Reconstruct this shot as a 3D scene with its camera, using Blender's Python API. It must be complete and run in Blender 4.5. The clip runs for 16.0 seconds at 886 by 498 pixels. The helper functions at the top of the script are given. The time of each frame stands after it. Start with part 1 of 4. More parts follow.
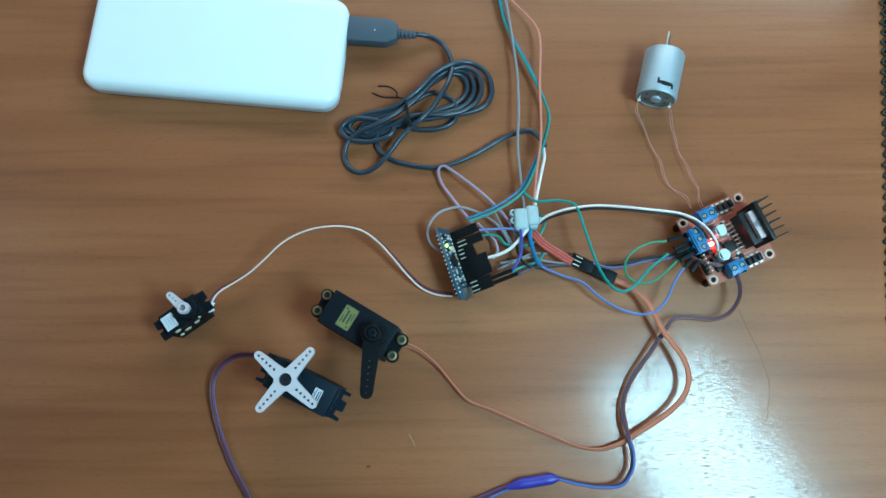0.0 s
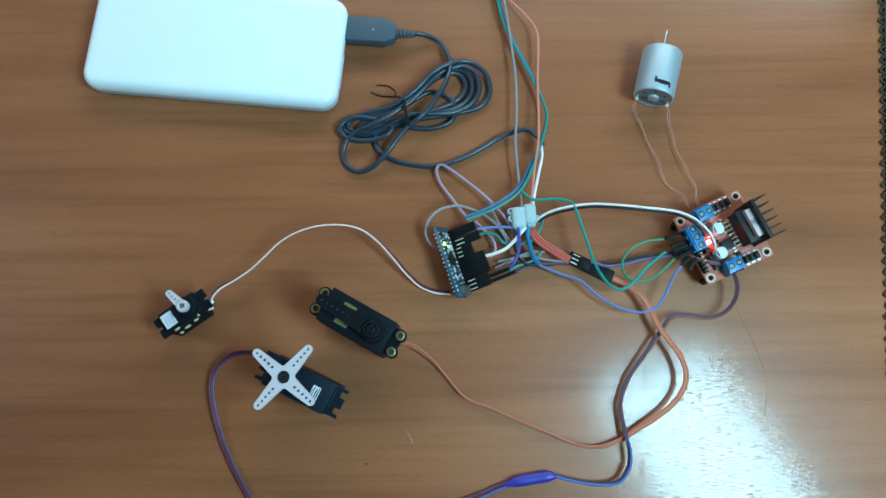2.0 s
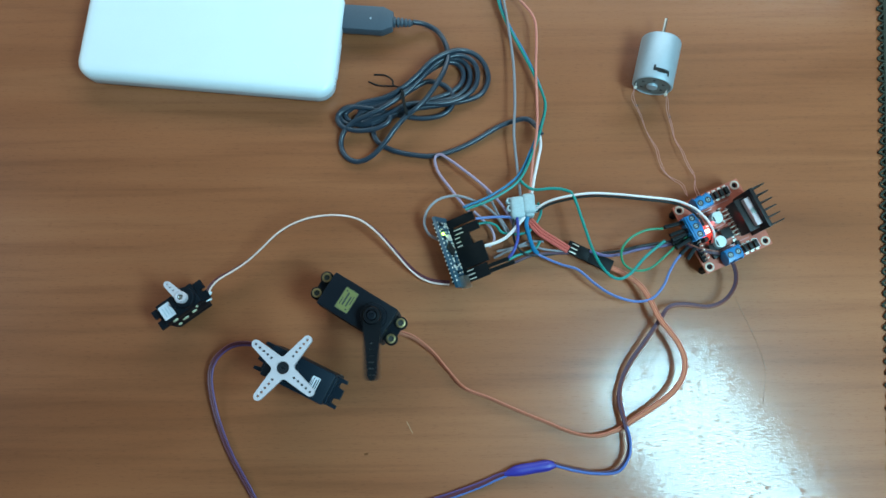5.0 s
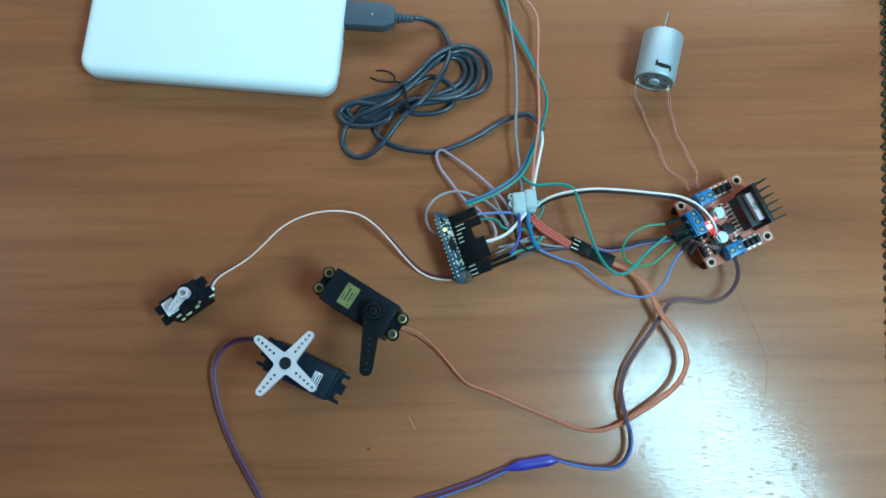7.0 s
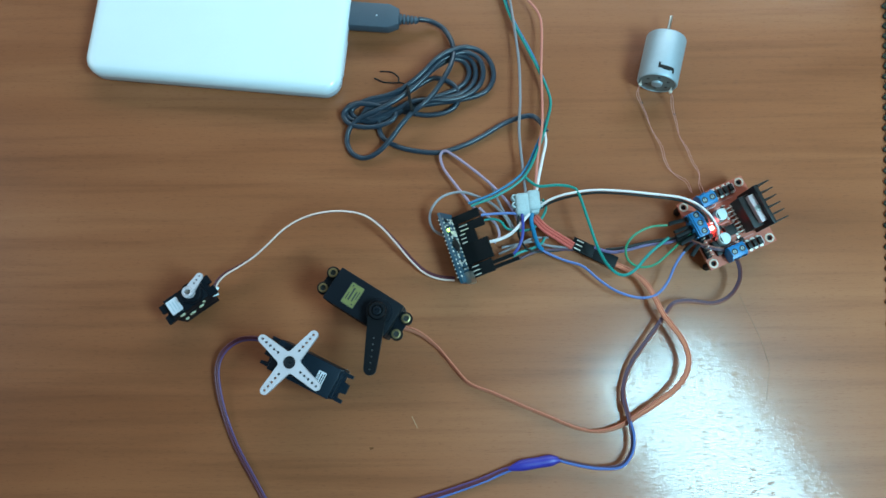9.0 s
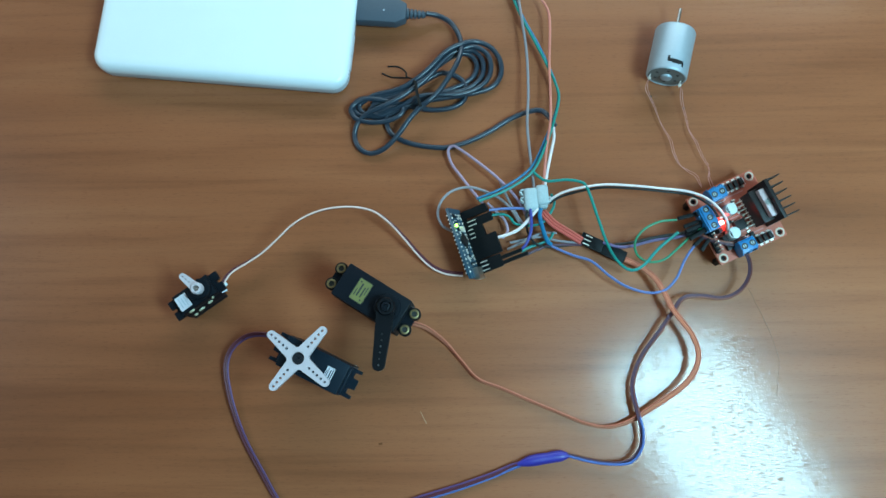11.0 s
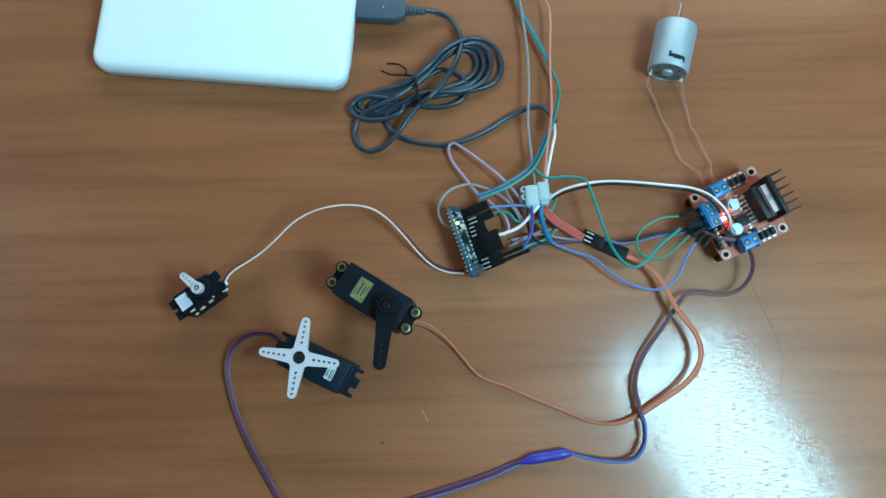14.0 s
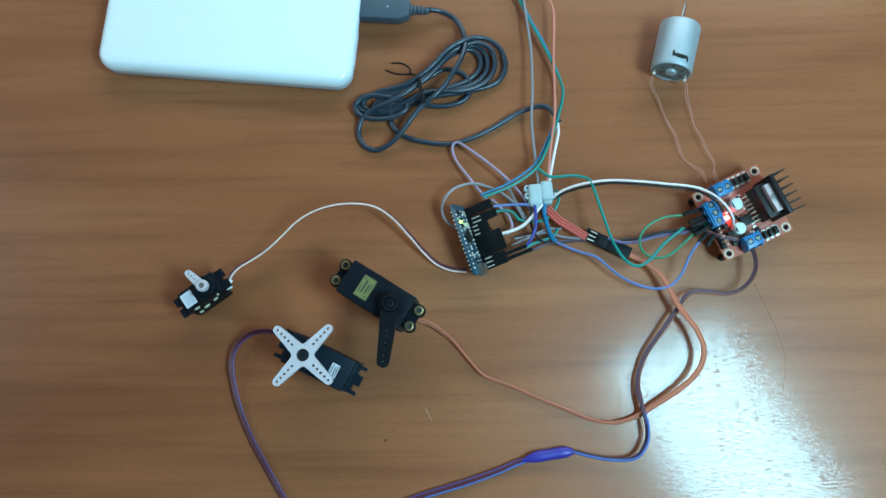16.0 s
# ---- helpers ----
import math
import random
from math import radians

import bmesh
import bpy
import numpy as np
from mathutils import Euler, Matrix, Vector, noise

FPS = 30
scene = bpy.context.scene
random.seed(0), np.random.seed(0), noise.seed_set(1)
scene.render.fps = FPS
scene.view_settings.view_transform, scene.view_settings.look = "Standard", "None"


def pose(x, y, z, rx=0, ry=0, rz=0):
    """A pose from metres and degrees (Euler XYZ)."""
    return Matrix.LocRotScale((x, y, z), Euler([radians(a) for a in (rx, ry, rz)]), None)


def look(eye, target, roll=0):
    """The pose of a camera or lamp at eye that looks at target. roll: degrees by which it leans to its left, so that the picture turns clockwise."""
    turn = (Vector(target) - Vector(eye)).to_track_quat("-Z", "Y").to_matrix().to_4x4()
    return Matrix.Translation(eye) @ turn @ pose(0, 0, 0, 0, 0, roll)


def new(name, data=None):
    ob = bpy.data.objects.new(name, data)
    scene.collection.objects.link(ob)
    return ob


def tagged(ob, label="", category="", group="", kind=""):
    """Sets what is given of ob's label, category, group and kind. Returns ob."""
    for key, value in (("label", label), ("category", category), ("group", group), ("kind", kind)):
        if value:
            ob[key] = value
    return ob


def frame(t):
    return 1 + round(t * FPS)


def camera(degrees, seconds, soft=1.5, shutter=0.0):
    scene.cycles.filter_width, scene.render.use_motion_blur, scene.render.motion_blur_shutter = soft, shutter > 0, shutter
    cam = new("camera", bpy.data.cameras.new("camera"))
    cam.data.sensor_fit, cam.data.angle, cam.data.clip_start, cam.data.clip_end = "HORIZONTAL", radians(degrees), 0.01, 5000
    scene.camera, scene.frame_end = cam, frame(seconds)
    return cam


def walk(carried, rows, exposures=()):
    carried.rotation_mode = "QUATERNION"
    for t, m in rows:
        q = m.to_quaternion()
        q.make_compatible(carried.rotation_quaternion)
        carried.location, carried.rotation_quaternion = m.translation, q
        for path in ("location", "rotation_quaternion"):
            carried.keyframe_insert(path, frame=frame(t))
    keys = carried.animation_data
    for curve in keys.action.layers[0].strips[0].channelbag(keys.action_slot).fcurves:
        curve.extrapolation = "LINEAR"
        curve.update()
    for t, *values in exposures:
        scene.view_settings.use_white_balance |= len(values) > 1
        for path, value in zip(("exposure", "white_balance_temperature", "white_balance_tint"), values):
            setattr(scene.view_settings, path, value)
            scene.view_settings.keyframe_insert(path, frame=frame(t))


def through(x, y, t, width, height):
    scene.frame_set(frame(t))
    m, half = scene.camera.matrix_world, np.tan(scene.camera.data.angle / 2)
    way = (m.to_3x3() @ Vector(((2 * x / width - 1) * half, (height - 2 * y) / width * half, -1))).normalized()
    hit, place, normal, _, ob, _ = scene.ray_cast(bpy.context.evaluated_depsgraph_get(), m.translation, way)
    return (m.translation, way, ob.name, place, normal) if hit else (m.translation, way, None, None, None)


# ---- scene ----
cam = camera(62.0, 16.0, soft=1.5, shutter=1.0)
PATH = [
    (0, -0.00012, -0.09140, 0.43295, 11.983, -0.059, -0.308),
    (0.5, -0.00190, -0.09170, 0.43282, 12.101, -0.488, -0.301),
    (1, -0.00070, -0.09233, 0.43279, 11.954, -0.180, -0.490),
    (1.5, 0.00289, -0.09110, 0.43386, 11.766, 0.221, -0.408),
    (2, 0.00382, -0.09277, 0.43452, 11.989, 0.303, -0.280),
    (2.5, 0.00113, -0.09200, 0.43347, 11.699, -0.185, -0.209),
    (3, 0.00168, -0.09286, 0.43334, 11.737, -0.207, -0.264),
    (3.5, -0.00085, -0.09255, 0.43289, 11.467, -0.126, -0.362),
    (4, -0.00042, -0.09290, 0.43272, 11.336, -0.298, -0.455),
    (6.5, 0.00361, -0.09316, 0.43442, 11.111, 0.411, -0.637),
    (7, 0.00354, -0.09264, 0.43430, 10.868, 0.361, -0.550),
    (7.5, 0.00200, -0.09341, 0.43545, 11.095, 0.587, -0.475),
    (8, 0.00208, -0.09284, 0.43629, 11.012, 0.271, -0.277),
    (8.5, 0.00189, -0.09410, 0.43600, 11.157, 0.427, -0.479),
    (9, 0.00067, -0.09412, 0.43570, 11.055, 0.216, -0.364),
    (11.5, -0.00012, -0.09322, 0.43417, 10.501, 0.859, -0.436),
    (12, -0.00040, -0.09337, 0.43303, 10.390, 0.605, -0.460),
    (12.5, -0.00058, -0.09358, 0.43273, 10.357, 0.698, -0.622),
    (13, 0.00186, -0.09436, 0.43503, 10.686, 1.086, -0.453),
    (13.5, 0.00264, -0.09230, 0.43450, 10.546, 1.062, -0.631),
    (14, 0.00156, -0.09173, 0.43357, 10.266, 1.119, -0.708),
    (14.5, 0.00199, -0.08998, 0.43379, 9.803, 1.114, -0.661),
    (15, 0.00270, -0.09306, 0.43375, 10.207, 1.494, -0.674),
    (15.5, 0.00085, -0.09587, 0.43370, 10.474, 1.368, -0.546),
    (16, 0.00166, -0.09349, 0.43473, 10.360, 1.377, -0.525),
]
walk(cam, [(t, pose(*p)) for t, *p in PATH])

# ---- light: a closed room, a long low lamp to one side, two added fill lights ----
world = bpy.data.worlds.new("world")
scene.world = world
world.use_nodes = True
world.node_tree.nodes["Background"].inputs[0].default_value = (0.75, 0.9, 1.0, 1)
world.node_tree.nodes["Background"].inputs[1].default_value = 0.25


def area_lamp(name, place, target, size_x, size_y, watts, colour):
    data = bpy.data.lights.new(name, "AREA")
    data.shape, data.size, data.size_y, data.energy, data.color = "RECTANGLE", size_x, size_y, watts, colour
    ob = new(name, data)
    ob.matrix_world = look(place, target)
    return ob


area_lamp("hanging_lamp", (0.505, -0.265, 0.80), (0.36, 0.08, 0.0), 0.24, 0.42, 12.5, (0.45, 0.93, 1.14))
# added fill that brightens the far side; the north wall has no window
area_lamp("north_fill_light", (0.20, 1.02, 0.62), (0.1, 0.0, 0.0), 1.6, 0.5, 15.0, (0.70, 0.92, 1.02))
# second added fill, softens the power bank's shadow; no source known there
area_lamp("west_fill_light", (-2.0, 0.20, 1.10), (0.0, 0.05, 0.0), 1.0, 0.8, 18.0, (0.70, 0.92, 1.02))
scene.view_settings.exposure = 0.0

# ---- helpers for building, in millimetres ----
MM = 0.001


def part(name, bm, material, parent=None, label="", smooth=True):
    """Links a bmesh, drawn in millimetres, as one mesh object under its thing."""
    bmesh.ops.scale(bm, vec=(MM, MM, MM), verts=bm.verts)
    me = bpy.data.meshes.new(name)
    bm.to_mesh(me)
    bm.free()
    for p in me.polygons:
        p.use_smooth = smooth
    if smooth:
        me.set_sharp_from_angle(angle=radians(38))
    me.materials.append(material)
    ob = new(name, me)
    if parent:
        ob.parent = parent
    if label:
        tagged(ob, label)
    return ob


def thing(name, m, label, category, group="", kind=""):
    ob = new(name)
    ob.empty_display_size = 0.01
    ob.matrix_world = m
    return tagged(ob, label, category, group, kind)


def mm(x, y, z=0, rx=0, ry=0, rz=0):
    return pose(x * MM, y * MM, z * MM, rx, ry, rz)


def box(bm, c, s, bevel=0.0, m=None, seg=2):
    made = bmesh.ops.create_cube(bm, size=1, matrix=Matrix.LocRotScale(c, None, s))["verts"]
    if bevel:
        edges = list({e for v in made for e in v.link_edges})
        made = [v for f in bmesh.ops.bevel(bm, geom=edges, offset=bevel, segments=seg, affect="EDGES", profile=0.6)["faces"] for v in f.verts] + [v for v in made if v.is_valid]
        made = list(set(made))
    if m:
        bmesh.ops.transform(bm, matrix=m, verts=made)
    return made


def lathe(bm, profile, seg=24, m=None):
    """Turns (radius, height) pairs round z; closes the ends that lie on the axis."""
    m = m or Matrix()
    rings = []
    for r, z in profile:
        if r < 1e-6:
            rings.append([bm.verts.new(m @ Vector((0, 0, z)))])
        else:
            rings.append([bm.verts.new(m @ Vector((r * math.cos(a), r * math.sin(a), z))) for a in (2 * math.pi * i / seg for i in range(seg))])
    for a, b in zip(rings, rings[1:]):
        for i in range(seg):
            j = (i + 1) % seg
            if len(a) == 1 and len(b) > 1:
                bm.faces.new((a[0], b[i], b[j]))
            elif len(b) == 1 and len(a) > 1:
                bm.faces.new((a[i], b[0], a[j]))
            elif len(a) > 1:
                bm.faces.new((a[i], b[i], b[j], a[j]))
    bmesh.ops.recalc_face_normals(bm, faces=bm.faces)


def cyl(bm, c, r, h, m=None, seg=20, edge=0.0):
    e = edge or min(r, h) * 0.08
    m = (m or Matrix()) @ Matrix.Translation(c)
    lathe(bm, [(0, 0), (r - e, 0), (r, e), (r, h - e), (r - e, h), (0, h)], seg, m)


def plate(bm, outline, z0, z1, holes=(), bevel=0.0):
    """An outline raised from z0 to z1, with round holes (x, y, radius) cut through it."""
    edges = []

    def loop(pts):
        vs = [bm.verts.new((x, y, z0)) for x, y in pts]
        edges.extend(bm.edges.new((vs[i], vs[(i + 1) % len(vs)])) for i in range(len(vs)))
    loop(outline)
    for x, y, r in holes:
        loop([(x + r * math.cos(a), y + r * math.sin(a)) for a in (2 * math.pi * i / 12 for i in range(12))])
    faces = [f for f in bmesh.ops.triangle_fill(bm, use_beauty=True, use_dissolve=False, edges=edges)["geom"] if isinstance(f, bmesh.types.BMFace)]
    top = bmesh.ops.extrude_face_region(bm, geom=faces)["geom"]
    bmesh.ops.translate(bm, vec=(0, 0, z1 - z0), verts=[v for v in top if isinstance(v, bmesh.types.BMVert)])
    bmesh.ops.recalc_face_normals(bm, faces=bm.faces)


def rounded(w, h, r, n=6):
    pts = []
    for cx, cy, a0 in ((w / 2 - r, h / 2 - r, 0), (-w / 2 + r, h / 2 - r, 90), (-w / 2 + r, -h / 2 + r, 180), (w / 2 - r, -h / 2 + r, 270)):
        pts += [(cx + r * math.cos(radians(a0 + 90 * i / n)), cy + r * math.sin(radians(a0 + 90 * i / n))) for i in range(n + 1)]
    return pts


def curve_through(pts, steps=6):
    """A smooth line through points."""
    P = [Vector(p) for p in pts]
    P = [2 * P[0] - P[1], *P, 2 * P[-1] - P[-2]]
    out = []
    for a, b, c, d in zip(P, P[1:], P[2:], P[3:]):
        for i in range(steps):
            t = i / steps
            out.append(0.5 * (2 * b + (c - a) * t + (2 * a - 5 * b + 4 * c - d) * t * t + (3 * b - a - 3 * c + d) * t ** 3))
    return out + [P[-2]]


def tube(bm, line, r, sides=8, rz=None):
    """A round cord along a line of points; rz: its half-height where it is flat."""
    rings, up = [], Vector((0, 0, 1))
    for i, p in enumerate(line):
        d = (line[min(i + 1, len(line) - 1)] - line[max(i - 1, 0)]).normalized()
        side = d.cross(up)
        side = side.normalized() if side.length > 0.05 else Vector((1, 0, 0))
        nrm = side.cross(d).normalized()
        rings.append([bm.verts.new(p + side * r * math.cos(a) + nrm * (rz or r) * math.sin(a)) for a in (2 * math.pi * k / sides for k in range(sides))])
    for a, b in zip(rings, rings[1:]):
        for k in range(sides):
            bm.faces.new((a[k], a[(k + 1) % sides], b[(k + 1) % sides], b[k]))
    bm.faces.new(rings[0][::-1])
    bm.faces.new(rings[-1])
    bmesh.ops.recalc_face_normals(bm, faces=bm.faces)


def sideways(line, offset, lift=0.0, twist=None):
    """A line beside another one, by offset across it. twist(s): degrees of roll along it, s from 0 to 1."""
    out = []
    for i, p in enumerate(line):
        d = line[min(i + 1, len(line) - 1)] - line[max(i - 1, 0)]
        side = Vector((d.y, -d.x, 0)).normalized()
        a = radians(twist(i / (len(line) - 1))) if twist else 0
        out.append(p + side * offset * math.cos(a) + Vector((0, 0, lift + offset * math.sin(a))))
    return out


# ---- materials ----
def material(name, colour, rough=0.5, metal=0.0, vary=0.12, scale=300.0, bump=0.05, coat=0.0, alpha=1.0, emit=0.0, through=0.0, sheen_scale=40.0, subsurface=0.0, spec=0.5):
    """A plain stuff with fine grain, broad stains and slight relief."""
    m = bpy.data.materials.new(name)
    m.use_nodes = True
    nt = m.node_tree
    p = nt.nodes["Principled BSDF"]
    co = nt.nodes.new("ShaderNodeTexCoord")
    fine, broad = nt.nodes.new("ShaderNodeTexNoise"), nt.nodes.new("ShaderNodeTexNoise")
    fine.inputs["Scale"].default_value, broad.inputs["Scale"].default_value = scale * 4, sheen_scale
    fine.inputs["Detail"].default_value = 4
    both = nt.nodes.new("ShaderNodeMath")
    both.operation = "ADD"
    ramp = nt.nodes.new("ShaderNodeMapRange")
    ramp.inputs["From Min"].default_value, ramp.inputs["From Max"].default_value = 0.6, 1.4
    ramp.inputs["To Min"].default_value, ramp.inputs["To Max"].default_value = 1 - vary, 1 + vary
    mix = nt.nodes.new("ShaderNodeVectorMath")
    mix.operation = "SCALE"
    mix.inputs[0].default_value = colour
    bp = nt.nodes.new("ShaderNodeBump")
    bp.inputs["Strength"].default_value, bp.inputs["Distance"].default_value = bump, 0.0005
    nt.links.new(co.outputs["Object"], fine.inputs["Vector"])
    nt.links.new(co.outputs["Object"], broad.inputs["Vector"])
    nt.links.new(fine.outputs["Fac"], both.inputs[0])
    nt.links.new(broad.outputs["Fac"], both.inputs[1])
    nt.links.new(both.outputs[0], ramp.inputs["Value"])
    nt.links.new(ramp.outputs["Result"], mix.inputs["Scale"])
    nt.links.new(mix.outputs["Vector"], p.inputs["Base Color"])
    nt.links.new(fine.outputs["Fac"], bp.inputs["Height"])
    nt.links.new(bp.outputs["Normal"], p.inputs["Normal"])
    p.inputs["Roughness"].default_value, p.inputs["Metallic"].default_value = rough, metal
    p.inputs["Coat Weight"].default_value, p.inputs["Coat Roughness"].default_value = coat, 0.15
    p.inputs["Specular IOR Level"].default_value = spec
    p.inputs["Transmission Weight"].default_value = through
    if subsurface:
        p.inputs["Subsurface Weight"].default_value = subsurface
        p.inputs["Subsurface Radius"].default_value = (0.004, 0.004, 0.004)
    if emit:
        p.inputs["Emission Color"].default_value, p.inputs["Emission Strength"].default_value = (*colour, 1), emit
    return m


def wood_material():
    """Varnished brown veneer: long grain along x, broad bands, pores that break the gloss."""
    m = bpy.data.materials.new("varnished_wood")
    m.use_nodes = True
    nt = m.node_tree
    N, L = nt.nodes, nt.links
    p = N["Principled BSDF"]
    co = N.new("ShaderNodeTexCoord")

    def noise_at(scale, detail, rough, stretch, distort=0.0):
        mp, n = N.new("ShaderNodeMapping"), N.new("ShaderNodeTexNoise")
        mp.inputs["Scale"].default_value = stretch
        n.inputs["Scale"].default_value, n.inputs["Detail"].default_value, n.inputs["Roughness"].default_value, n.inputs["Distortion"].default_value = scale, detail, rough, distort
        L.new(co.outputs["Object"], mp.inputs["Vector"])
        L.new(mp.outputs["Vector"], n.inputs["Vector"])
        return n.outputs["Fac"]

    bands = noise_at(9, 3, 0.5, (0.22, 2.2, 1), 0.6)
    grain = noise_at(60, 6, 0.65, (0.10, 2.4, 1), 0.25)
    fibre = noise_at(1100, 3, 0.6, (0.18, 1.6, 1))
    cloud = noise_at(5, 2, 0.5, (1, 1, 1))

    def ramp(fac, stops):
        r = N.new("ShaderNodeValToRGB")
        r.color_ramp.elements[0].position, r.color_ramp.elements[0].color = stops[0][0], (*stops[0][1], 1)
        r.color_ramp.elements[1].position, r.color_ramp.elements[1].color = stops[-1][0], (*stops[-1][1], 1)
        for pos, c in stops[1:-1]:
            r.color_ramp.elements.new(pos).color = (*c, 1)
        L.new(fac, r.inputs["Fac"])
        return r.outputs["Color"]

    def mix(a, b, fac, mode="MIX"):
        x = N.new("ShaderNodeMix")
        x.data_type, x.blend_type = "RGBA", mode
        for sock, v in ((x.inputs[6], a), (x.inputs[7], b), (x.inputs[0], fac)):
            if isinstance(v, (int, float)):
                sock.default_value = v
            elif isinstance(v, tuple):
                sock.default_value = (*v, 1)
            else:
                L.new(v, sock)
        return x.outputs[2]

    base = ramp(bands, [(0.30, WOOD_DARK), (0.50, WOOD_MID), (0.70, WOOD_LIGHT)])
    streak = ramp(grain, [(0.32, (0.72, 0.66, 0.60)), (0.5, (1, 1, 1)), (0.70, (1.12, 1.10, 1.06))])
    pores = ramp(fibre, [(0.34, (0.62, 0.56, 0.50)), (0.44, (1, 1, 1)), (0.8, (1.04, 1.04, 1.04))])
    tint = ramp(cloud, [(0.35, (0.93, 0.90, 0.88)), (0.65, (1.07, 1.08, 1.10))])
    c = mix(base, streak, 0.6, "MULTIPLY")
    c = mix(c, pores, 0.48, "MULTIPLY")
    c = mix(c, tint, 1.0, "MULTIPLY")
    L.new(c, p.inputs["Base Color"])
    gl = ramp(fibre, [(0.39, (0.60,) * 3), (0.48, (0.38,) * 3)])
    L.new(gl, p.inputs["Roughness"])
    h = N.new("ShaderNodeMath")
    h.operation = "MULTIPLY_ADD"
    h.inputs[1].default_value = 0.05
    L.new(grain, h.inputs[0])
    L.new(fibre, h.inputs[2])
    bp = N.new("ShaderNodeBump")
    bp.inputs["Strength"].default_value, bp.inputs["Distance"].default_value = 0.06, 0.0004
    L.new(h.outputs[0], bp.inputs["Height"])
    L.new(bp.outputs["Normal"], p.inputs["Normal"])
    p.inputs["Specular IOR Level"].default_value = 0.28
    shine = ramp(fibre, [(0.42, (0.04,) * 3), (0.49, (0.80,) * 3)])
    L.new(shine, p.inputs["Coat Weight"])
    p.inputs["Coat Roughness"].default_value = 0.145
    L.new(bp.outputs["Normal"], p.inputs["Coat Normal"])
    return m


WOOD_DARK, WOOD_MID, WOOD_LIGHT = (0.216, 0.067, 0.025), (0.274, 0.090, 0.036), (0.329, 0.118, 0.050)
WOOD = wood_material()
PLASTER = material("plaster", (0.50, 0.47, 0.42), 0.9, scale=20, sheen_scale=2)
CEILING = material("ceiling_paint", (0.38, 0.37, 0.35), 0.9, scale=20, sheen_scale=2)
LINO = material("floor_covering", (0.20, 0.14, 0.09), 0.5, scale=15, sheen_scale=3)
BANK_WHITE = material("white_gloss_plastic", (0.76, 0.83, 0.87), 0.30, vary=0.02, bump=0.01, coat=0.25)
# the same white, greyed: the shade on the bank's side is in the colour
SHADED_WHITE = material("shaded_white_plastic", (0.56, 0.60, 0.66), 0.4, vary=0.03, bump=0.02)
PORT_DARK = material("port_dark", (0.02, 0.02, 0.02), 0.5)
GREY_RUBBER = material("grey_cable_rubber", (0.020, 0.032, 0.048), 0.34, vary=0.15, bump=0.08)
PLUG_GREY = material("plug_grey_rubber", (0.058, 0.080, 0.105), 0.5, vary=0.1, bump=0.1, spec=0.35)
STEEL = material("bare_steel", (0.62, 0.62, 0.60), 0.28, 1.0, vary=0.06)
MOTOR_STEEL = material("motor_case_steel", (0.40, 0.47, 0.52), 0.55, 0.6, vary=0.05, scale=90, bump=0.06)
SCREW_DARK = material("dark_screw_steel", (0.018, 0.022, 0.028), 0.3, 0.3)
CAP_GREY = material("dull_grey_end_cap", (0.17, 0.185, 0.18), 0.55, 0.3)
SCREW_STEEL = material("terminal_screw_steel", (0.30, 0.36, 0.36), 0.4, 0.6)
RING_TIN = material("tinned_copper_ring", (0.50, 0.39, 0.31), 0.5, 0.4)
HOLE_GREY = material("grey_arm_hole", (0.22, 0.22, 0.22), 0.6)
GLUE = material("yellowish_glue", (0.55, 0.52, 0.36), 0.5)
SCRATCH_PALE = material("pale_scratch", (0.44, 0.26, 0.16), 0.7, spec=0.1)
DULL_SCRATCH = material("dull_scratch", (0.25, 0.10, 0.048), 0.6, spec=0.3, coat=0.1)
DULL_SPECK = material("dull_brown_speck", (0.16, 0.054, 0.020), 0.7, spec=0.1)
SPECK_DARK = material("dark_speck", (0.05, 0.025, 0.012), 0.7)
BRASS = material("brass_eyelet", (0.72, 0.58, 0.30), 0.32, 1.0, vary=0.1)
SOLDER = material("solder", (0.78, 0.72, 0.64), 0.4, 0.5)
BLACK_ABS = material("black_servo_plastic", (0.0055, 0.008, 0.012), 0.5, vary=0.2, bump=0.15, spec=0.10)
BLUE_ABS = material("blue_black_servo_plastic", (0.006, 0.013, 0.022), 0.45, vary=0.2, bump=0.15, spec=0.14)
BLACK_RUB = material("black_rubber", (0.006, 0.006, 0.006), 0.6, spec=0.2)
HORN_BLACK = material("black_horn_plastic", (0.004, 0.005, 0.007), 0.36, vary=0.15, spec=0.25)
HORN_WHITE = material("white_horn_nylon", (0.51, 0.455, 0.49), 0.45, vary=0.03, subsurface=0.1)
LABEL_GOLD = material("gold_label", (0.20, 0.20, 0.065), 0.45, 0.2, vary=0.15)
LABEL_WHITE = material("white_paper_label", (0.58, 0.58, 0.64), 0.6, vary=0.04)
INK = material("label_ink", (0.03, 0.035, 0.03), 0.6)
PRINT_GREY = material("faint_grey_print", (0.40, 0.46, 0.52), 0.6)
PCB_RED = material("red_circuit_board", (0.42, 0.095, 0.055), 0.4, vary=0.25, coat=0.2)
PCB_BLUE = material("teal_circuit_board", (0.014, 0.060, 0.095), 0.4, vary=0.3, coat=0.3)
TERM_BLUE = material("blue_terminal_plastic", (0.010, 0.155, 0.36), 0.35, vary=0.08)
HEADER_BLACK = material("black_header_plastic", (0.005, 0.006, 0.007), 0.5, spec=0.14)
CHIP = material("chip_epoxy", (0.012, 0.010, 0.010), 0.5, spec=0.3)
ALU_BLACK = material("black_anodised_aluminium", (0.012, 0.011, 0.011), 0.45, 0.2, spec=0.3)
TAB_METAL = material("chip_tab_metal", (0.50, 0.39, 0.40), 0.6, 0.3)
CAP_TOP = material("capacitor_aluminium", (0.50, 0.56, 0.55), 0.45, 0.45)
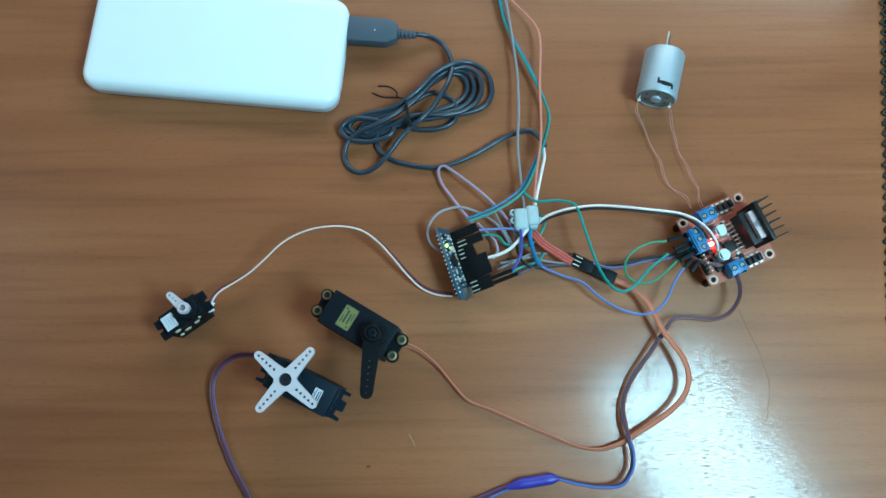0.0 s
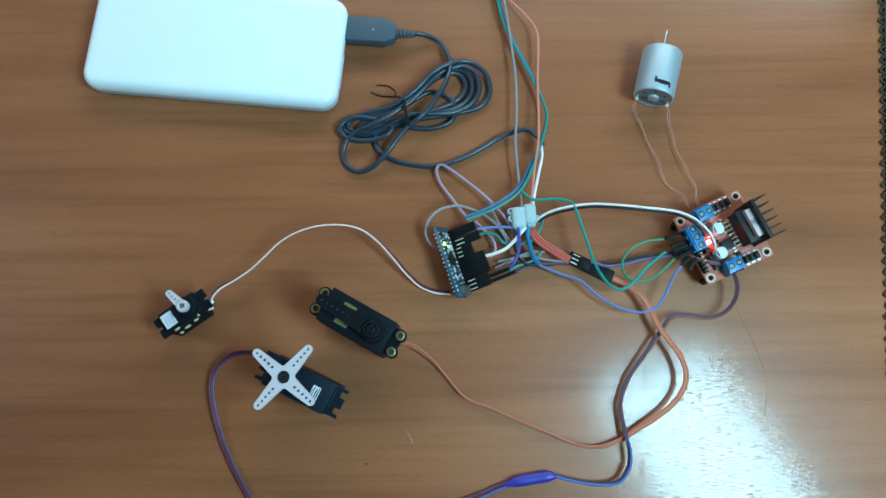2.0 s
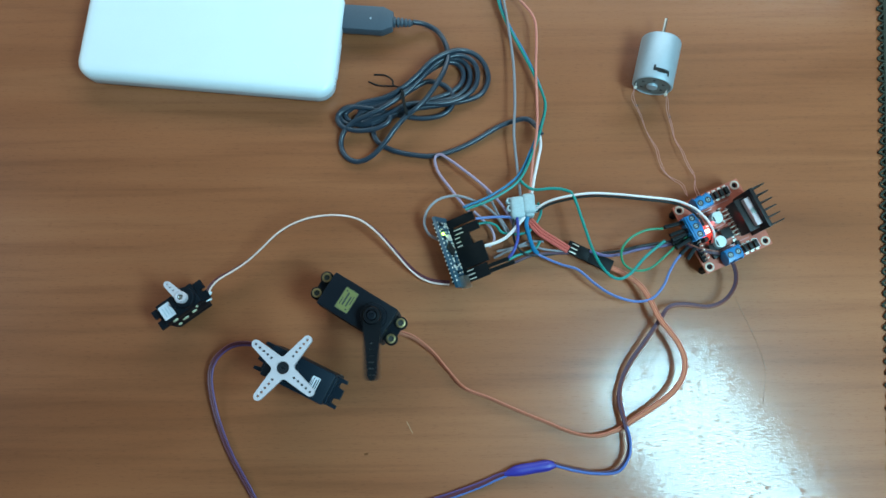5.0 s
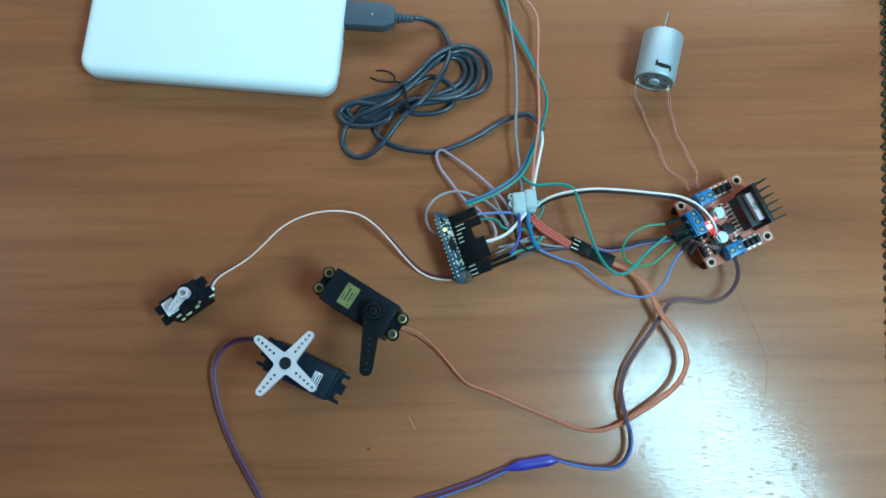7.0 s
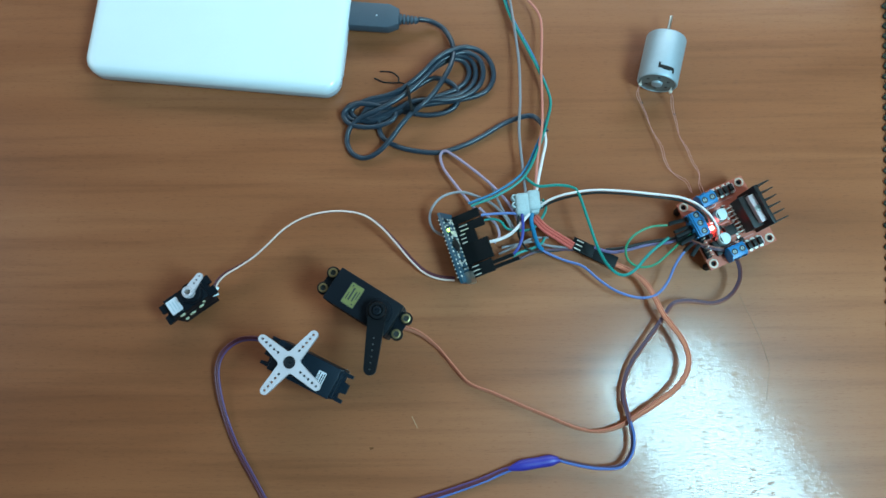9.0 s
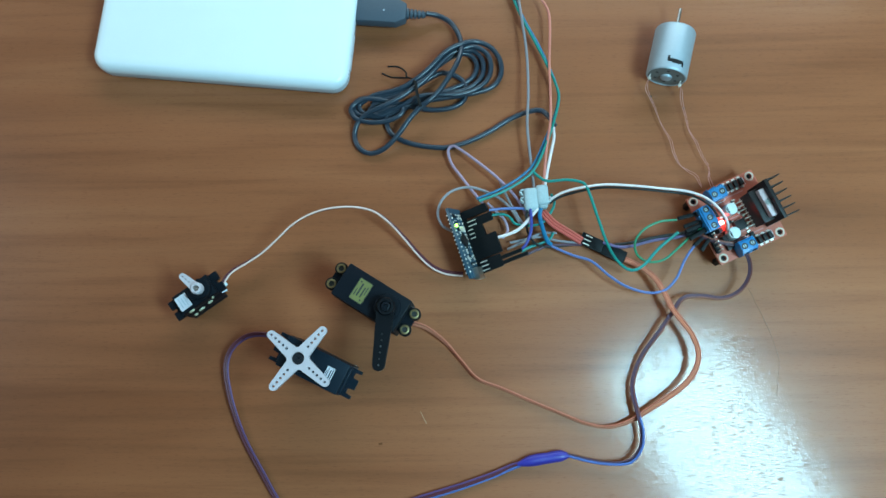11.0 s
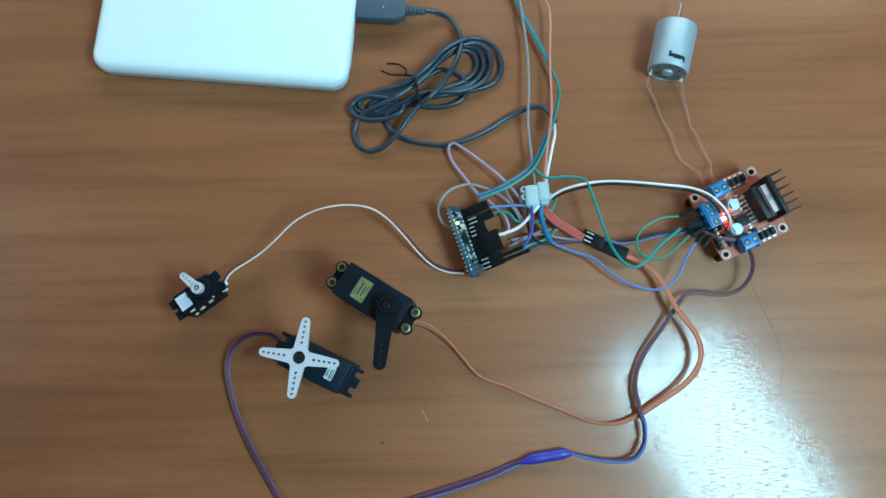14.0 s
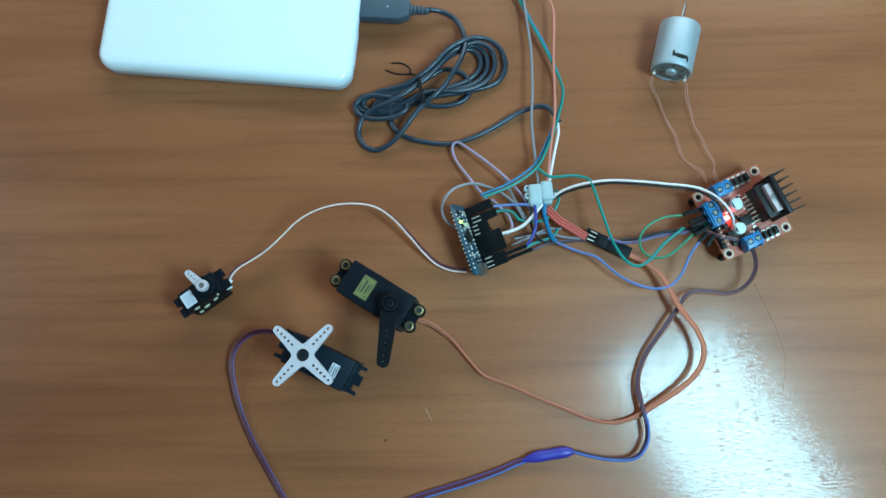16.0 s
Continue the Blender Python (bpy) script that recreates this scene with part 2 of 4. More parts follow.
NYLON = material("milky_nylon", (0.38, 0.46, 0.48), 0.55, vary=0.12, subsurface=0.5, bump=0.5, sheen_scale=220)
RED_GLOW = material("red_led_lit", (1.0, 0.07, 0.06), 0.3, emit=38.0)
GREEN_GLOW = material("green_led_lit", (0.45, 1.0, 0.10), 0.3, emit=9.0)
KNIT = material("dark_green_yarn", (0.020, 0.022, 0.012), 0.9, vary=0.5, bump=0.6, scale=200)
TAPE_BLUE = material("blue_insulating_tape", (0.030, 0.024, 0.25), 0.40, vary=0.12, bump=0.2)
PVC = {n: material(n + "_wire_insulation", c, 0.45, vary=0.08, spec=0.35) for n, c in dict(
    teal=(0.004, 0.20, 0.17), blue=(0.10, 0.16, 0.38), navy=(0.04, 0.05, 0.26), sky=(0.006, 0.14, 0.28), red=(0.48, 0.085, 0.065), salmon=(0.62, 0.20, 0.15),
    white=(0.74, 0.65, 0.65), cream=(0.72, 0.53, 0.48), grey=(0.24, 0.22, 0.235), purple=(0.33, 0.23, 0.32), lilac=(0.36, 0.27, 0.35), black=(0.009, 0.009, 0.009), green=(0.02, 0.20, 0.10),
    orange=(0.56, 0.195, 0.11), brown=(0.20, 0.065, 0.045), rust=(0.46, 0.135, 0.08), maroon=(0.095, 0.020, 0.030), plum=(0.085, 0.042, 0.065), violet=(0.13, 0.10, 0.21), indigo=(0.07, 0.125, 0.35), dusk=(0.10, 0.05, 0.14)).items()}
ENAMEL = material("enamelled_copper", (0.50, 0.21, 0.19), 0.5, 0.0)

# ---- the room and the table ----
def slab(name, c, s, mat, label):
    bm = bmesh.new()
    box(bm, Vector(c) * 1000, Vector(s) * 1000)
    return tagged(part(name, bm, mat, smooth=False), label, "", "", "structure")


slab("floor", (0, -0.5, -0.80), (4.4, 3.4, 0.1), LINO, "brown floor covering under the table")
slab("ceiling", (0, -0.5, 2.05), (4.4, 3.4, 0.1), CEILING, "plain greyish ceiling")
slab("wall_north", (0, 1.15, 0.625), (4.4, 0.1, 2.75), PLASTER, "plain plaster wall")
slab("wall_south", (0, -2.15, 0.625), (4.4, 0.1, 2.75), PLASTER, "plain plaster wall")
slab("wall_east", (2.15, -0.5, 0.625), (0.1, 3.2, 2.75), PLASTER, "plain plaster wall")
slab("wall_west", (-2.15, -0.5, 0.625), (0.1, 3.2, 2.75), PLASTER, "plain plaster wall")


def table():
    t = thing("table", pose(0, 0, 0), "varnished brown wooden table with horizontal grain", "table")
    bm = bmesh.new()
    box(bm, (-20, 20, -14), (1100, 720, 28), 3)
    part("tabletop", bm, WOOD, t)
    for x in (-510, 470):
        for y in (-280, 320):
            bm = bmesh.new()
            box(bm, (x, y, -389), (50, 50, 721), 2)
            part("leg", bm, WOOD, t)
    return t


table()


def cloth():
    """A dark crocheted mat along the side of the table, its edge worked in pointed loops."""
    t = thing("crocheted_mat", mm(0, 0), "dark green crocheted mat with an edge of pointed loops", "mat")
    top, middle, foot = Vector((286.2, 178.0, 1.2)), Vector((266.2, 0.0, 1.2)), Vector((250.0, -172.0, 1.2))
    bm = bmesh.new()
    plate(bm, [(top.x + 2.6, top.y), (middle.x + 2.6, middle.y), (foot.x + 2.6, foot.y), (430, foot.y), (430, top.y)], 0.1, 2.2)
    part("mat_body", bm, KNIT, t)
    n = 52
    for i in range(n):
        f = 2 * (i + 0.5) / n
        c = top.lerp(middle, f) if f < 1 else middle.lerp(foot, f - 1)
        bm = bmesh.new()
        wob = 0.4 * math.sin(i * 2.7)
        loop = [(c.x + 3.6, c.y + 3.4, 1.6), (c.x + 1.8, c.y + 1.9 + 0.2 * wob, 1.3), (c.x + wob, c.y + 0.5, 1.0), (c.x + wob, c.y - 0.5, 1.0), (c.x + 1.8, c.y - 1.9, 1.3), (c.x + 3.6, c.y - 3.4, 1.6)]
        tube(bm, curve_through(loop, 3), 0.75, 6)
        part("edge_loop", bm, KNIT, t)


cloth()


def scratch(x, y, length, angle, width, mat, name, label):
    bm = bmesh.new()
    box(bm, (0, 0, 0.08), (length, width, 0.1), 0.02)
    ob = part(name, bm, mat)
    ob.matrix_world = mm(x, y, 0, 0, 0, angle)
    tagged(ob, label, "crumb")


# ---- power bank ----
def power_bank():
    t = thing("power_bank", mm(-138.6, 129.2, 0, 0, 0, -5.6), "white glossy plastic power bank with rounded corners", "power bank")
    w, d, h, r = 158.5, 73.0, 16.0, 11.0

    def shell(z_list):
        bm = bmesh.new()
        rings = []
        for inset, z in z_list:
            rings.append([bm.verts.new((x, y, z)) for x, y in rounded(w - 2 * inset, d - 2 * inset, max(r - inset, 1.5), 10)])
        for a, b in zip(rings, rings[1:]):
            for i in range(len(a)):
                j = (i + 1) % len(a)
                bm.faces.new((a[i], a[j], b[j], b[i]))
        bm.faces.new(rings[0][::-1])
        bm.faces.new(rings[-1])
        return bm
    # lower shell and seam take the white with shade painted in
    part("bottom_shell", shell([(4.5, 0.2), (2.2, 0.9), (0.7, 2.8), (0.25, 6.0), (0.25, 9.2)]), SHADED_WHITE, t)
    part("seam", shell([(0.7, 9.2), (0.7, 9.6)]), SHADED_WHITE, t)
    part("top_shell", shell([(0.0, 9.6), (0.1, 11.5), (0.9, 13.6), (2.4, 15.1), (4.6, 15.8), (8, 16.0)]), BANK_WHITE, t)
    bm = bmesh.new()
    lathe(bm, [(3.6, 16.02), (3.8, 16.16), (4.1, 16.16), (4.3, 16.02)], 28, Matrix.Translation((53, -22, 0)))
    part("power_button", bm, BANK_WHITE, t)
    for y, wy in ((-5, 14), (-17, 9)):
        bm = bmesh.new()
        box(bm, (w / 2 - 0.1, y, 7.2), (0.5, wy, 4.6), 0.15)
        part("socket", bm, SHADED_WHITE, t)
    for k in range(4):
        bm = bmesh.new()
        cyl(bm, (0, 0, 0), 0.5, 0.5, Matrix.Translation((w / 2 - 0.2, -23.5 - k * 2.2, 10.6)) @ pose(0, 0, 0, 0, 90, 0), 10)
        part("indicator_light", bm, PRINT_GREY, t)


power_bank()


# ---- USB cable: plug, coil tied in the middle, and its end ----
USB_IN = [(-14.9, 137.6, 7.0), (-7.5, 137.4, 4.5), (0.4, 132.9, 4.0), (5.4, 124.3, 5.0), (7.0, 113.5, 9.0), (4.5, 102.7, 12.0), (-0.4, 93.1, 13.0), (-6.6, 83.9, 13.0), (-12.5, 77.8, 13.0), (-18.8, 73.5, 11.0), (-25.4, 66.7, 9.0), (-32.0, 58.1, 7.0), (-40.5, 50.4, 4.0), (-49.0, 47.9, 2.0), (-56.0, 51.2, 2.0), (-59.3, 58.9, 2.0), (-57.1, 67.0, 4.0), (-51.4, 72.0, 6.0), (-43.9, 74.9, 8.0)]
COIL_1 = [(-35.2, 78.8, 9.0), (-26.2, 84.3, 9.0), (-16.2, 93.5, 8.0), (-6.7, 102.9, 7.0), (1.7, 109.3, 6.0), (8.8, 113.5, 5.0), (15.9, 112.4, 4.0), (20.2, 106.8, 3.0), (20.1, 98.7, 2.5), (15.8, 92.3, 2.5), (8.7, 88.0, 3.0), (-1.2, 85.4, 4.0), (-13.1, 82.1, 5.0), (-25.7, 79.5, 4.5), (-37.0, 76.6, 3.5), (-45.8, 76.3, 3.5), (-47.9, 78.9, 3.5), (-42.6, 81.2, 4.0)]
COIL_2 = [(-31.9, 83.1, 6.5), (-20.7, 88.4, 8.0), (-10.2, 98.5, 8.5), (-1.8, 108.0, 8.0), (6.0, 112.7, 7.5), (15.2, 115.0, 6.5), (23.0, 110.8, 5.0), (25.4, 102.5, 4.0), (22.8, 93.9, 4.0), (15.0, 87.4, 4.5), (4.4, 83.8, 6.0), (-7.5, 83.3, 7.5), (-18.6, 82.1, 8.0), (-28.4, 78.1, 6.0), (-39.0, 74.6, 4.0), (-49.7, 72.1, 2.0), (-57.5, 73.2, 2.0), (-60.0, 78.2, 2.5), (-56.0, 82.3, 3.5)]
COIL_3 = [(-46.1, 84.6, 5.0), (-31.9, 87.4, 7.0), (-20.7, 93.1, 9.0), (-11.6, 100.8, 10.0), (-3.2, 109.7, 10.0), (6.0, 114.9, 10.0), (15.9, 118.2, 7.0), (25.2, 115.3, 5.0), (30.8, 108.2, 3.0), (31.8, 99.5, 2.2), (27.8, 91.6, 2.2), (20.0, 87.5, 2.2), (6.5, 84.3, 3.0), (-6.8, 82.1, 4.0), (-20.9, 79.6, 4.0), (-33.5, 75.5, 3.5)]
COIL_4 = [(-43.7, 72.0, 3.0), (-49.7, 75.0, 3.0), (-45.4, 79.0, 4.0), (-34.2, 83.4, 4.0), (-23.0, 88.9, 4.0), (-13.2, 95.5, 3.5), (-5.4, 99.4, 3.0), (3.1, 97.7, 2.5), (8.7, 92.9, 2.2), (9.7, 86.8, 2.2), (7.6, 80.9, 2.2), (0.8, 76.8, 2.2), (-9.7, 75.3, 2.5), (-20.9, 76.7, 3.0), (-32.1, 79.0, 4.0), (-42.5, 81.0, 5.5), (-52.3, 81.8, 5.5), (-59.3, 78.7, 5.0), (-61.3, 74.4, 4.8), (-57.8, 69.3, 4.6), (-49.4, 67.1, 4.4), (-39.6, 67.8, 4.4)]
COIL_5 = [(-45.4, 83.3, 4.5), (-32.0, 85.8, 5.5), (-20.1, 91.2, 6.5), (-10.3, 100.3, 6.0), (-0.4, 108.0, 5.5), (7.8, 111.5, 4.5), (13.8, 109.9, 3.0), (16.6, 104.1, 2.2), (14.4, 97.4, 2.0), (8.0, 92.2, 2.0), (-1.2, 88.4, 2.2), (-13.2, 83.9, 2.5), (-24.5, 78.5, 2.2), (-35.0, 73.8, 2.0), (-45.5, 71.3, 2.0), (-53.9, 73.9, 2.2), (-56.7, 78.0, 3.0), (-53.2, 81.3, 4.0)]
USB_OUT = [(-31.9, 70.8, 5.0), (-29.2, 74.8, 5.0), (-32.1, 79.0, 4.0), (-36.3, 76.8, 3.0), (-39.2, 72.2, 2.4), (-39.5, 67.2, 2.0), (-38.0, 62.4, 2.0), (-34.1, 58.4, 2.0), (-26.8, 54.7, 2.0), (-15.3, 52.0, 2.0), (-2.1, 51.2, 2.0), (11.5, 55.1, 2.0), (24.2, 61.3, 2.0), (35.8, 68.4, 2.4), (46.9, 72.5, 4.0), (55.2, 73.0, 5.5), (60.3, 67.4, 7.5), (63.1, 61.8, 9.0)]
TIE1 = [(-39.1, 104.2, 3.0), (-32.3, 103.5, 3.5), (-27.7, 99.9, 4.0), (-27.2, 96.4, 5.0), (-23.6, 94.4, 6.0)]
TIE2 = [(-42.7, 100.1, 2.0), (-36.6, 97.1, 2.7), (-29.4, 96.1, 4.0), (-25.7, 95.2, 6.0)]
TIEBAND = [(-22.9, 94.0, 7.0), (-21.2, 88.9, 12.0), (-20.1, 81.1, 13.0), (-18.3, 74.4, 13.5), (-17.5, 73.6, 8.0)]

def usb_cable():
    t = thing("usb_cable", mm(0, 0), "coiled dark grey USB cable with a moulded plug", "cable")
    m = mm(-44.4, 138.9, 7.2, 0, 0, -4.6)
    bm = bmesh.new()
    box(bm, (-13.0, 0, 0), (9, 12, 4.5), 0.4)
    ob = part("metal_plug", bm, STEEL, t)
    ob.matrix_local = m
    bm = bmesh.new()
    plate(bm, [(-14, -8.2), (11, -8.2), (17.5, -5.2), (17.5, 5.2), (11, 8.2), (-14, 8.2)], -4.0, 4.0)
    bmesh.ops.bevel(bm, geom=[e for e in bm.edges if e.calc_face_angle(0) > 0.4], offset=1.2, segments=2, affect="EDGES", profile=0.6)
    ob = part("plug_grip", bm, PLUG_GREY, t, "dark grey moulded plug grip")
    ob.matrix_local = m
    bm = bmesh.new()
    lathe(bm, [(0, -0.1), (0.5, -0.1), (0.6, 0.1), (0, 0.12)], 14, Matrix.Translation((3.5, -0.5, 4.0)))
    ob = part("plug_mark", bm, PRINT_GREY, t)
    ob.matrix_local = m
    for k in range(5):
        bm = bmesh.new()
        lathe(bm, [(0, 0), (3.1 - k * 0.22, 0), (3.3 - k * 0.22, 0.4), (3.3 - k * 0.22, 1.2), (3.1 - k * 0.22, 1.6), (0, 1.6)], 18, Matrix.Translation((17.4 + k * 2.35, 0, 0)) @ pose(0, 0, 0, 0, 90, 0))
        ob = part("strain_relief_ring", bm, PLUG_GREY, t)
        ob.matrix_local = m
    bm = bmesh.new()
    lathe(bm, [(0, 0), (1.9, 0), (1.7, 12.5), (0, 12.5)], 16, Matrix.Translation((17, 0, 0)) @ pose(0, 0, 0, 0, 90, 0))
    ob = part("strain_relief", bm, PLUG_GREY, t)
    ob.matrix_local = m
    # the coil: turns of a long loop, drawn together where the tie holds it
    path = USB_IN + COIL_1 + COIL_2 + COIL_5 + COIL_3 + COIL_4 + USB_OUT
    bm = bmesh.new()
    tube(bm, curve_through(path, 6), 1.6, 10)
    part("cord", bm, GREY_RUBBER, t)


usb_cable()


def twist_tie():
    t = thing("twist_tie", mm(0, 0), "thin black twist tie round the coiled cable", "tie")
    for pts in (TIE1, TIE2):
        bm = bmesh.new()
        tube(bm, curve_through(pts, 5), 0.55, 6)
        part("tail", bm, BLACK_RUB, t)
    bm = bmesh.new()
    tube(bm, curve_through(TIEBAND, 6), 0.9, 6, 0.5)
    part("band", bm, BLACK_RUB, t)


twist_tie()


# ---- full-size servos ----
def standard_servo(name, m, label, body, slotted, shaft, k=1.0, kw=1.0):
    """Local x runs along the case towards the output shaft; the base stands on z = 0."""
    t = thing(name, m, label, "servo motor", "servo motors on the table")
    bm = bmesh.new()
    box(bm, (0, 0, 4.2), (39.6 * k, 19.6 * kw, 8.0), 0.8)
    part("bottom_case", bm, body, t)
    bm = bmesh.new()
    box(bm, (0, 0, 17.8), (40.4 * k, 20.0 * kw, 19.0), 0.5)
    part("middle_case", bm, body, t)
    bm = bmesh.new()
    box(bm, (0, 0, 32.4), (40.2 * k, 19.8 * kw, 10.2), 0.9)
    part("top_case", bm, body, t)
    for sgn in (-1, 1):
        bm = bmesh.new()
        if slotted:
            outline = [(0, -9.2), (7.4, -9.2), (7.4, -7.2), (3.2, -6.6), (3.2, -3.6), (7.4, -3.0), (7.4, 3.0), (3.2, 3.6), (3.2, 6.6), (7.4, 7.2), (7.4, 9.2), (0, 9.2)]
            plate(bm, [(x * 0.88, y * kw) for x, y in outline], 26.6, 29.4)
        else:
            plate(bm, [(0, -7.6), (5.6, -7.2), (6.0, -4.4), (6.0, 4.4), (5.6, 7.2), (0, 7.6)], 26.6, 29.0, )
        ob = part("mounting_ear", bm, body, t)
        ob.matrix_local = mm(20 * k * sgn, 0, 0, 0, 0, 0 if sgn > 0 else 180)
        if slotted:
            bm = bmesh.new()
            box(bm, (23 * k * sgn, 0, 24.5), (5.6, 2.0, 4.2), 0.3)
            part("ear_rib", bm, body, t)
            bm = bmesh.new()
            box(bm, (20.7 * k * sgn, 0, 32.0), (1.6, 17.0 * kw, 5.5), 0.4)
            part("end_step", bm, body, t)
        else:
            for y in (-5, 5):
                bm = bmesh.new()
                lathe(bm, [(2.0, 25.6), (3.3, 25.6), (3.6, 26.2), (3.6, 29.6), (3.3, 30.2), (2.0, 30.2)], 20, Matrix.Translation((24.1 * sgn, y, 0)))
                g = part("rubber_grommet", bm, BLACK_RUB, t, "black rubber grommet")
                bm = bmesh.new()
                lathe(bm, [(0, 29.4), (1.6, 29.4), (1.6, 30.5), (1.8, 30.8), (2.4, 30.7), (2.7, 30.3), (2.7, 30.1)], 20, Matrix.Translation((24.1 * sgn, y, 0)))
                eye = part("brass_eyelet", bm, BRASS, g, "brass eyelet")
                bm = bmesh.new()
                cyl(bm, (24.1 * sgn, y, 29.38), 1.62, 0.25, seg=14)
                part("eyelet_hole", bm, PORT_DARK, g)
    bm = bmesh.new()
    lathe(bm, [(0, 37.3), (7.4, 37.3), (7.2, 38.6), (6.6, 39.1), (3.2, 39.2), (3.0, 41.0), (0, 41.0)], 28, Matrix.Translation((shaft, 0, 0)))
    part("shaft_boss", bm, body, t)
    for x in (-17.5 * k, 17.5 * k):
        for y in (-7.5, 7.5):
            bm = bmesh.new()
            cyl(bm, (x, y, 0.02), 1.5, 0.4, seg=12)
            part("case_screw", bm, STEEL, t)
    return t


def bars(bm, rows, z, h=0.06):
    for cx, cy, sx, sy in rows:
        box(bm, (cx, cy, z), (sx, sy, h))


def arm_servo():
    t = standard_servo("servo_motor", mm(-45.2, -48.2, 0, 0, 0, -31), "black servo with brass eyelets, gold label and black arm", BLACK_ABS, False, 10.4)
    bm = bmesh.new()
    plate(bm, rounded(8.2, 12.8, 1.0, 3), 37.5, 37.62)
    lab = part("label", bm, LABEL_GOLD, t, "gold label with dark print")
    lab.matrix_local = mm(-6.6, -0.2)
    bm = bmesh.new()
    bars(bm, [(-3.9, 0, 0.3, 12.4), (3.9, 0, 0.3, 12.4), (0, 6.2, 7.6, 0.3), (0, -6.2, 7.6, 0.3), (-2.4, 4.6, 0.9, 0.9), (2.2, -4.6, 0.9, 0.9), (-0.9, 0.4, 1.0, 7.5), (1.2, -0.2, 0.8, 6.0), (2.6, 1.2, 0.5, 5.0), (-2.5, -1.6, 0.5, 4.2)], 37.66)
    part("label_print", bm, INK, lab)
    # horn: a wide boss and one tapering arm with holes
    bm = bmesh.new()
    out = [(5.6 * math.cos(a), 5.6 * math.sin(a)) for a in (radians(60 + 240 * i / 14) for i in range(15))]
    tip = [(30.8 + 3.4 * math.cos(a), 3.4 * math.sin(a)) for a in (radians(-85 + 170 * i / 10) for i in range(11))]
    plate(bm, out + tip, 42.0, 44.4, [(14.5 + 3.3 * k, 0, 0.55) for k in range(6)])
    horn = part("servo_arm", bm, HORN_BLACK, t, "black plastic arm with a row of holes")
    bm = bmesh.new()
    lathe(bm, [(0, 40.0), (4.9, 40.0), (4.9, 45.4), (4.4, 46.2), (3.0, 46.3), (2.9, 44.9), (0, 44.9)], 26)
    part("hub", bm, HORN_BLACK, horn)
    bm = bmesh.new()
    lathe(bm, [(0, 44.8), (2.5, 44.8), (2.4, 45.9), (1.2, 46.2), (1.1, 45.5), (0, 45.5)], 18)
    part("screw", bm, BLACK_ABS, horn)
    for k in range(6):
        bm = bmesh.new()
        lathe(bm, [(0, 42.3), (0.55, 42.3), (0.5, 43.4), (0, 43.4)], 10, Matrix.Translation((14.5 + 3.3 * k, 0, 0)))
        part("arm_hole", bm, HOLE_GREY, horn)
    horn.matrix_local = mm(10.4, -0.4)
    return t, horn


def cross_servo():
    ang = 153.5
    hub = Vector((-81.6, -77.8))
    x = Vector((math.cos(radians(ang)), math.sin(radians(ang))))
    c = hub - x * 7.4
    t = standard_servo("servo_motor", mm(c.x, c.y, 0, 0, 0, ang), "blue-black servo with slotted ears and white cross-shaped horn", BLUE_ABS, True, 7.4, 0.92, 0.88)
    bm = bmesh.new()
    plate(bm, rounded(4.6, 7.4, 0.5, 3), 37.5, 37.6)
    lab = part("label", bm, LABEL_WHITE, t, "small white label")
    lab.matrix_local = mm(-10.0, 0.4)
    bm = bmesh.new()
    bars(bm, [(-1.5, 0, 0.5, 6.2), (-0.4, 0.4, 0.6, 5.4), (1.0, -0.4, 0.4, 5.8), (1.8, 0.6, 0.3, 4.4)], 37.64)
    part("label_print", bm, BLUE_ABS, lab)
    bm = bmesh.new()
    out, n = [], 9
    for q in range(4):
        a0 = q * math.pi / 2
        loc = [(4.8, -3.7)] + [(19.1 + 2.3 * math.cos(b), 2.3 * math.sin(b)) for b in (radians(-90 + 180 * i / n) for i in range(n + 1))] + [(4.8, 3.7)]
        out += [(px * math.cos(a0) - py * math.sin(a0), px * math.sin(a0) + py * math.cos(a0)) for px, py in loc]
    holes = [(0, 0, 3.4)]
    for q in range(4):
        for k in range(5):
            r, a0 = 8.0 + 2.75 * k, q * math.pi / 2
            holes.append((r * math.cos(a0), r * math.sin(a0), 0.72))
    plate(bm, out, 41.9, 44.4, holes)
    horn = part("cross_horn", bm, HORN_WHITE, t, "white four-armed horn with holes")
    bm = bmesh.new()
    lathe(bm, [(3.4, 44.5), (3.9, 44.5), (4.2, 44.0), (4.2, 40.0), (3.4, 40.0)], 26)
    part("hub", bm, HORN_WHITE, horn)
    bm = bmesh.new()
    lathe(bm, [(0, 41.0), (3.4, 41.0), (3.2, 43.0), (2.2, 43.9), (1.1, 43.9), (0.9, 43.2), (0, 43.2)], 20)
    part("screw", bm, SCREW_DARK, horn, "dark cross-head screw")
    horn.matrix_local = mm(7.4, 0)
    return t, horn, ang


